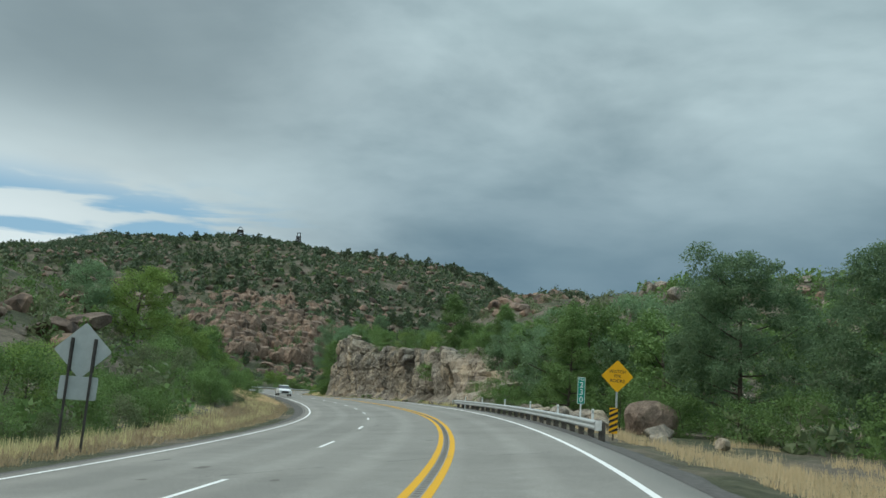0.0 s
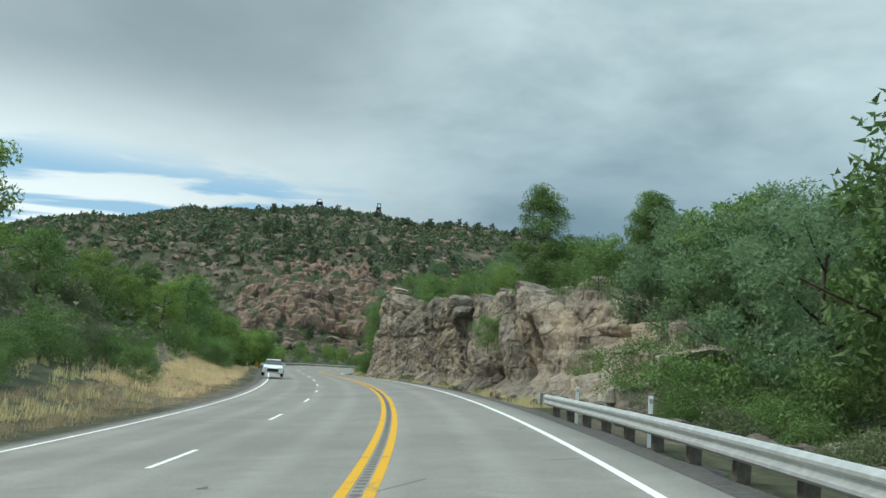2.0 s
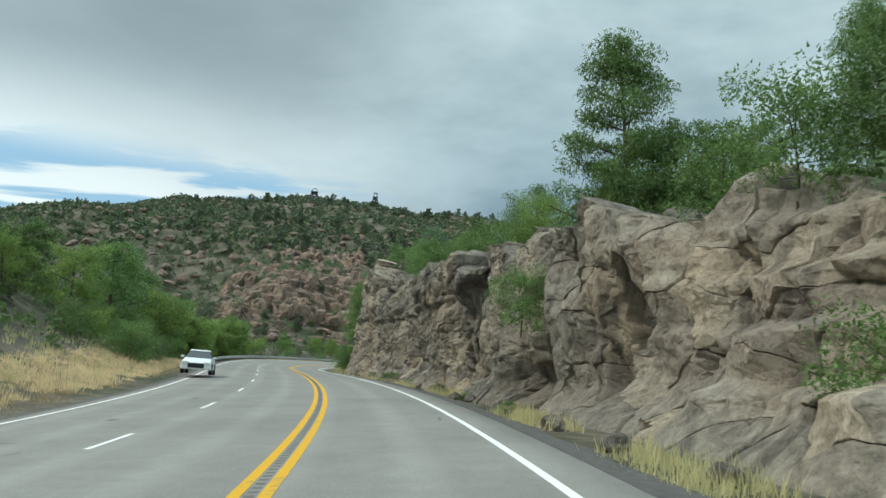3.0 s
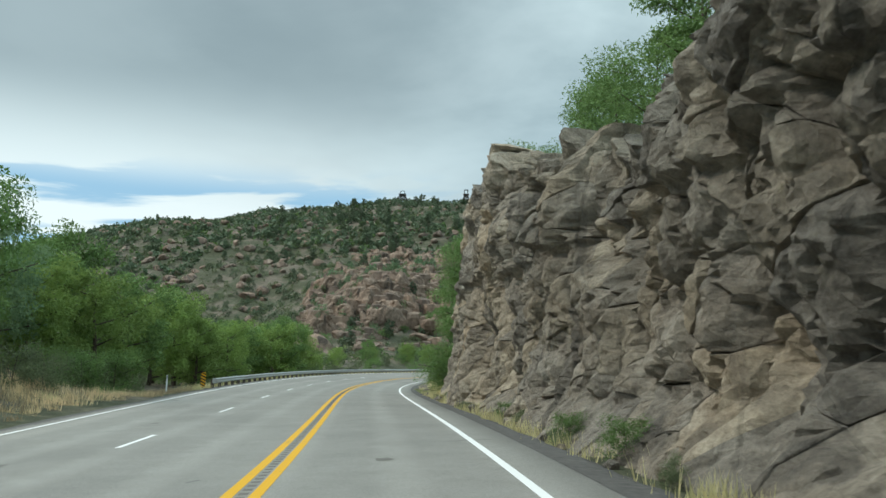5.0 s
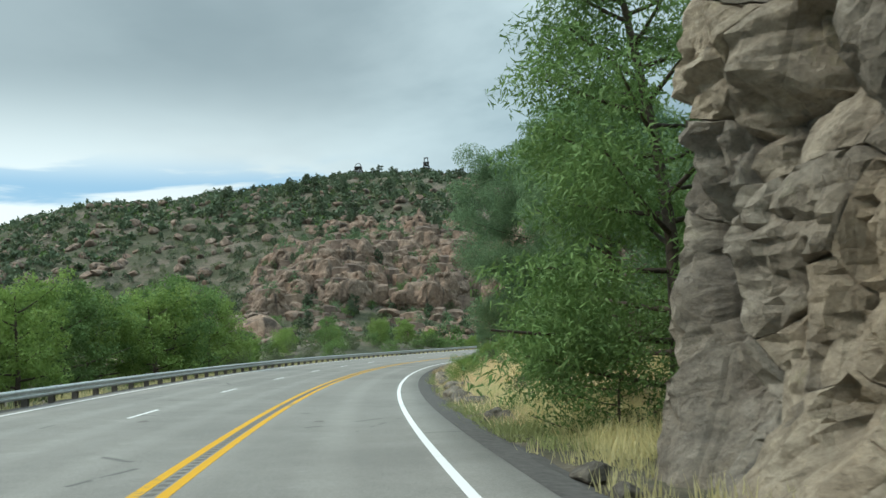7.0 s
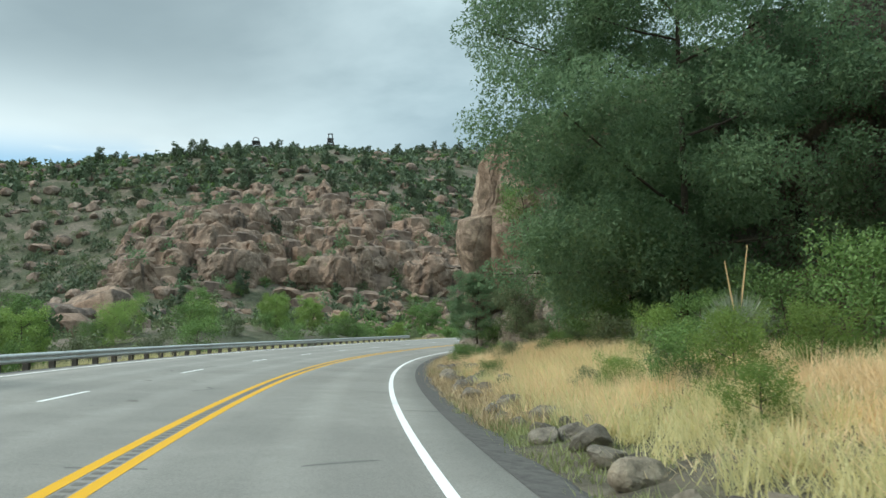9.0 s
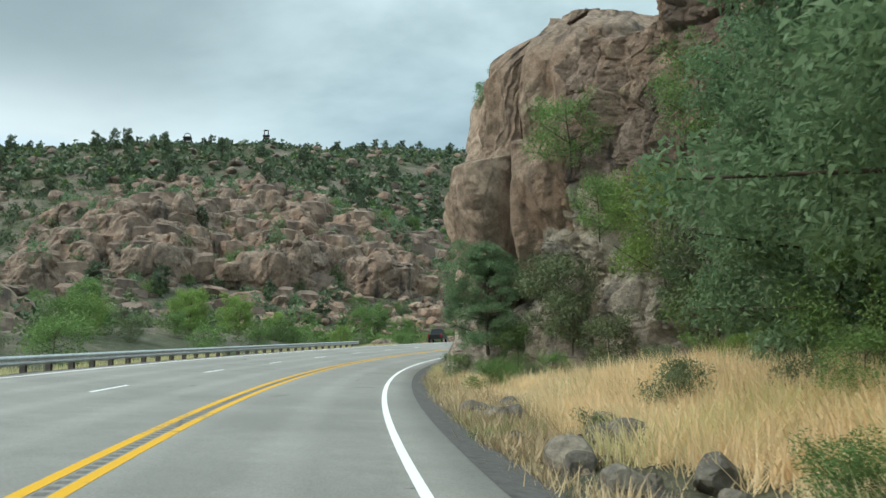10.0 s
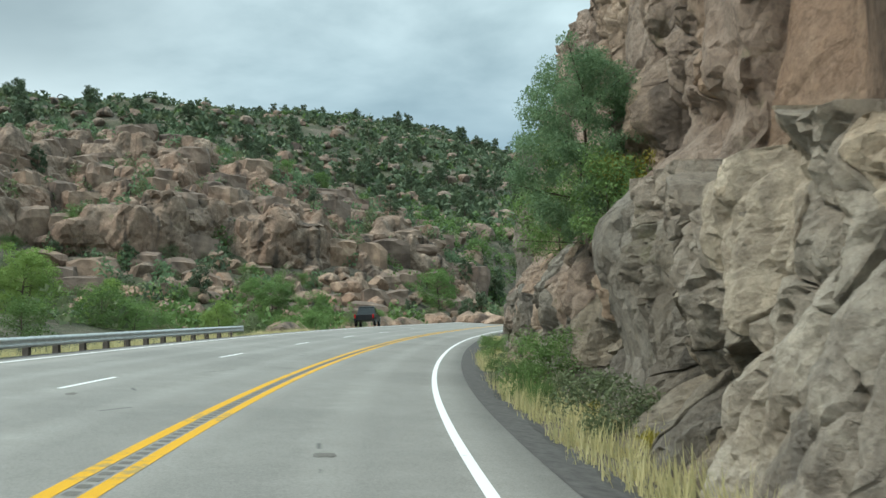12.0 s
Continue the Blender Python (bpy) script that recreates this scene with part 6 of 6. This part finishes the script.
boulder(46.0, 12.3, (2.1, 1.7, 1.55), "large rounded brown boulder beside the trees", M_BROWN, 3)
for i, (s, o, r) in enumerate(((36, 9.5, 0.7), (39, 10.6, 0.55), (46, 9.4, 0.9), (49, 8.2, 0.8), (51, 10, 1.0), (53, 7.6, 0.6), (56, 8.4, 0.9), (58, 9.6, 0.7), (61, 7.8, 0.8), (63.5, 9.2, 0.8), (66, 7.4, 0.7), (68.5, 8.0, 1.0), (70.5, 6.9, 0.8), (72, 6.6, 0.7), (75, 5.6, 0.45), (34, 11.5, 0.4), (29.5, 7.6, 0.45), (44, 7.6, 0.7), (47.5, 7.4, 0.8), (50.5, 7.2, 0.8), (54.5, 7.4, 0.9), (57.5, 7.0, 0.8), (59.5, 8.6, 0.9), (62, 6.9, 0.6), (64.8, 7.3, 0.7), (67.2, 8.8, 0.8), (41.5, 8.4, 0.7), (52.5, 9.2, 0.95))):
    boulder(s, o, r if s < 56 else 0.62 * r, "pale tan boulder lying behind the rail", M_CREAM if s < 56 else M_ROCK, 100 + i, 0.12)
for i in range(170):
    s = random.uniform(156, 214)
    boulder(s, 5.25 + abs(random.gauss(0, 0.7)), 0.08 + 0.32 * random.random() ** 2, "small grey rock at the edge of the shoulder", random.choice([M_ROCK, M_TAN]), 200 + i, 0.25, "rock")
for i in range(26):
    s = random.uniform(74, 150)
    boulder(s, 4.95 + random.uniform(0, 0.5), random.uniform(0.1, 0.3), "small fallen rock at the foot of the cut", M_ROCK, 300 + i, 0.25, "rock")
boulder(108, -34, (3.6, 2.6, 1.7), "flat reddish rock ledge above the shrubs", M_RED, 7, 0.1)
boulder(66.5, -25.5, (2.4, 1.9, 1.1), "reddish rock ledge among the shrubs", M_RED, 12, 0.1)
boulder(69.5, -27.5, (2.6, 2.0, 1.2), "reddish rock ledge among the shrubs", M_RED, 13, 0.1)
boulder(81, -28, (2.6, 2.0, 1.2), "reddish boulder above the shrubs", M_RED, 14, 0.05)
boulder(104, -33, (2.8, 2.2, 1.5), "reddish boulder above the shrubs", M_RED, 8, 0.2)
boulder(280, -52, (6, 5, 4.6), "stacked reddish boulder on the slope", M_RED, 9, 0.2)
boulder(276, -54, (5, 4, 3.4), "stacked reddish boulder on the slope", M_RED, 10, 0.2)

# ---------------------------------------------------------------- vehicles, far structures and small things


def rod(a, b, r, sides=6):
    return tube([a, (np.array(a) + np.array(b)) / 2, b], [r, r, r], sides)


def head_frame(x, y, w, h, label, tall, up):
    """A mine head frame of raking legs and cross bars."""
    z = float(ground_z(np.array([x]), np.array([y]))[0]) + up
    g = tagged(new("mine_headframe", None), label, "mine headframe")
    g.matrix_world = Matrix.Translation((x, y, z)) @ pose(0, 0, 0, 0, 0, 25)
    t = w * (0.22 if not tall else 0.3)
    for sx in (-1, 1):
        for sy in (-1, 1):
            V, F = rod((sx * w * 0.62, sy * w * 0.36, -3.5), (sx * t / 2, sy * w * 0.12, h), 0.45)
            part("leg", raw("leg", V, F, M_RUST), g)
    for k in (0.3, 0.55, 0.8):
        ww = w * (1 - k) + t * k
        for sy in (-1, 1):
            yy = sy * (w * 0.3 * (1 - k) + w * 0.12 * k)
            V, F = rod((-ww / 2, yy, h * k), (ww / 2, yy, h * k), 0.32)
            part("cross_bar", raw("cross_bar", V, F, M_RUST), g)
            V, F = rod((-ww / 2, yy, h * k), (ww / 2 * 0.8, yy, h * min(1, k + 0.22)), 0.25)
            part("brace", raw("brace", V, F, M_RUST), g)
    part("platform", block((t * 1.9, w * 0.4, 1.0), (0, 0, h), 0.1, M_RUST, "platform"), g)
    if tall:
        for sx in (-1, 1):
            part("mast", block((0.6, 0.6, h * 0.42), (sx * t * 0.55, 0, h * 1.2), 0.05, M_RUST, "mast"), g)
        part("cap_beam", block((t * 1.5, 0.7, 0.7), (0, 0, h * 1.4), 0.05, M_RUST, "cap_beam"), g)
    else:
        V, F = tube([(t * 0.7 * math.cos(a), 0, h + 1.4 + t * 0.7 * math.sin(a)) for a in np.linspace(0, 2 * math.pi, 15)], [0.3] * 15, 5)
        part("sheave_wheel", raw("sheave_wheel", V, F, M_RUST), g)


head_frame(-415, 759, 14.5, 8.5, "pale steel mine headframe with raking legs on the ridge", False, -1.5)
head_frame(-337, 733, 8, 9.5, "tall dark mine headframe on the ridge", True, -2.0)


def power_poles(x, y):
    z = float(ground_z(np.array([x]), np.array([y]))[0]) - 0.5
    g = tagged(new("power_pole", None), "pair of slim timber power poles on the ridge", "power pole")
    g.matrix_world = Matrix.Translation((x, y, z))
    for dx in (-3.2, 0, 3.2):
        V, F = tube([(dx, 0, 0), (dx, 0, 6), (dx, 0, 12)], [0.3, 0.26, 0.2], 6)
        part("pole", raw("pole", V, F, M_RUST), g)
    part("cross_arm", block((9, 0.3, 0.35), (0, 0, 10.4), 0.03, M_RUST, "cross_arm"), g)


power_poles(-158, 742)

M_CAR = plain("white_car_paint", (0.74, 0.76, 0.76), 0.3, 0.0, 0.03)
M_TRUCK = plain("black_truck_paint", (0.012, 0.012, 0.013), 0.3, 0.0, 0.1)
M_TYRE = plain("black_rubber", (0.018, 0.018, 0.018), 0.9, 0, 0.2)
M_GLASS = plain("dark_window_glass", (0.015, 0.02, 0.022), 0.08, 0, 0.1, 3.0, 0.8)
M_LAMP = plain("clear_lamp_lens", (0.7, 0.72, 0.72), 0.15, 0, 0.05)
M_RED_LENS = plain("red_lamp_lens", (0.35, 0.01, 0.01), 0.25, 0, 0.05)


def hull(profile, width, tuck, mat, name, bevel=0.06):
    """A body from its side outline (y, z), narrowed by tuck towards the top."""
    def f(bm):
        zs = [z for _, z in profile]
        lo, hi = min(zs), max(zs)
        sides = []
        for sx in (-1, 1):
            sides.append([bm.verts.new((sx * (width / 2 - tuck * (z - lo) / (hi - lo)), y, z)) for y, z in profile])
        bm.faces.new(sides[0]), bm.faces.new(sides[1][::-1])
        n = len(profile)
        for i in range(n):
            j = (i + 1) % n
            bm.faces.new((sides[0][j], sides[0][i], sides[1][i], sides[1][j]))
        bmesh.ops.recalc_face_normals(bm, faces=bm.faces[:])

    return solid(f, name, mat, bevel)


def wheel(parent, x, y, r):
    def tyre(bm):
        bmesh.ops.create_cone(bm, cap_ends=True, segments=22, radius1=r, radius2=r, depth=0.22, matrix=pose(0, 0, 0, 0, 90, 0))

    def rim(bm):
        bmesh.ops.create_cone(bm, cap_ends=True, segments=16, radius1=r * 0.62, radius2=r * 0.5, depth=0.235, matrix=pose(0, 0, 0, 0, 90, 0))

    w = part("wheel", solid(tyre, "tyre", M_TYRE, 0.03), parent, "", pose(x, y, r))
    part("rim", solid(rim, "rim", M_ALU, 0.01), w, "silver rim")


def car(s, off, turn):
    g = tagged(new("car", None), "white saloon car driving in the outer lane", "car")
    p = at(s, off, 0.005)
    g.matrix_world = Matrix.Translation(p) @ pose(0, math.degrees(math.atan(float(np.interp(s, LY, LE)))), 0, 0, 0, math.degrees(heading(s)) + turn)
    body = part("body", hull([(-2.3, 0.28), (-2.32, 0.62), (-2.2, 0.92), (-1.9, 1.0), (1.0, 1.0), (2.1, 0.84), (2.33, 0.66), (2.33, 0.28)], 1.80, 0.10, M_CAR, "body"), g)
    part("cabin", hull([(-1.9, 0.98), (-1.25, 1.42), (0.15, 1.45), (1.15, 0.98)], 1.62, 0.24, M_GLASS, "cabin", 0.05), g, "dark glazed cabin")
    part("roof", hull([(-1.3, 1.41), (-1.1, 1.47), (0.05, 1.49), (0.25, 1.42)], 1.25, 0.06, M_CAR, "roof", 0.02), g)
    for x in (-0.62, 0.62):
        part("headlight", block((0.4, 0.12, 0.16), (x, 2.30, 0.68), 0.03, M_LAMP, "headlight"), body, "clear lamp")
    part("grille", block((0.95, 0.06, 0.28), (0, 2.335, 0.52), 0.02, M_BLACK, "grille"), body, "dark grille")
    for x in (-0.82, 0.82):
        for y in (-1.4, 1.42):
            wheel(g, x, y, 0.33)
        part("mirror", block((0.2, 0.1, 0.12), (x * 1.17, 0.75, 1.03), 0.03, M_CAR, "mirror"), g)


def truck(x, y, turn):
    z = float(ground_z(np.array([x]), np.array([y]))[0])
    s, o = station(np.array([x]), np.array([y]))
    z = max(z, float(at(s[0], o[0])[2]) - 0.1)
    g = tagged(new("pickup_truck", None), "black pickup truck parked off the road", "truck")
    g.matrix_world = Matrix.Translation((x, y, z)) @ pose(0, 0, 0, 0, 0, turn)
    body = part("body", hull([(-2.8, 0.5), (-2.8, 1.12), (1.2, 1.12), (2.7, 1.08), (2.85, 0.9), (2.85, 0.5)], 2.0, 0.08, M_TRUCK, "body"), g)
    part("cabin", hull([(-1.0, 1.1), (-0.85, 1.82), (0.7, 1.84), (1.35, 1.1)], 1.85, 0.2, M_GLASS, "cabin"), g, "dark glazed cabin")
    part("roof", hull([(-0.88, 1.80), (-0.8, 1.9), (0.6, 1.9), (0.75, 1.80)], 1.5, 0.05, M_TRUCK, "roof", 0.03), g)
    for x_ in (-0.78, 0.78):
        part("headlight", block((0.36, 0.1, 0.22), (x_, 2.82, 0.88), 0.03, M_LAMP, "headlight"), body, "clear lamp")
        part("tail_light", block((0.16, 0.08, 0.4), (x_ * 1.1, -2.8, 0.92), 0.02, M_RED_LENS, "tail_light"), body, "red lamp")
        for y_ in (-1.75, 1.85):
            wheel(g, x_ * 1.15, y_, 0.42)


car(117.0, -5.35, 180)
truck(-94.5, 316.8, 8)


def yucca(s, off, r):
    p = at(s, off)
    z = float(ground_z(p[None, 0], p[None, 1])[0])
    g = tagged(new("yucca", None), "spiky grey-green rosette plant with dry flower stalks", "yucca")
    g.matrix_world = Matrix.Translation((p[0], p[1], z))
    rng = np.random.default_rng(4)
    V, F = [], []
    for k in range(900):
        d = rng.normal(size=3)
        d[2] = abs(d[2]) * 0.9 - 0.05
        d /= np.linalg.norm(d)
        w = np.cross(d, (0, 0, 1.0))
        w /= np.linalg.norm(w) + 1e-6
        c = np.array([0, 0, r * 0.55])
        o = len(V)
        V += [c + w * 0.010, c + d * r * 0.5 + w * 0.018, c + d * r * rng.uniform(0.85, 1.1), c + d * r * 0.5 - w * 0.018]
        F.append((o, o + 1, o + 2, o + 3))
    part("rosette", raw("rosette", np.array(V), F, M_YUCCA), g)
    V, F = tube([(0, 0, 0), (0, 0, r * 0.3), (0, 0, r * 0.6)], [0.16, 0.14, 0.1], 8)
    part("stem", raw("stem", V, F, M_BARK), g)
    for a, b, h in ((-0.15, 0.1, 1.7), (0.22, 0.0, 2.0)):
        V, F = tube([(0, 0, r * 0.5), (a * 0.6, b, r * 0.5 + h * 0.5), (a * 1.3, b, r * 0.5 + h)], [0.03, 0.022, 0.012], 5)
        part("flower_stalk", raw("flower_stalk", V, F, M_STRAW), g, "dry pale stalk")


yucca(193, 10.6, 1.05)

# tar patches, stones and scuffs lying on the lanes
for i in range(34):
    s, o = random.uniform(5, 250), random.uniform(-6.8, 3.1)
    rng = np.random.default_rng(900 + i)
    n, r = 11, random.uniform(0.06, 0.22)
    a = np.linspace(0, 2 * math.pi, n, endpoint=False)
    rad = r * rng.uniform(0.45, 1.2, n)
    V = at(s + rad * np.cos(a) * 1.8, o + rad * np.sin(a), 0.005)
    part("tar_spot", raw("tar_spot", np.concatenate([V, at(np.array([s]), np.array([o]), 0.007)]), [(k, n, (k + 1) % n) for k in range(n)], M_RUMBLE), road)
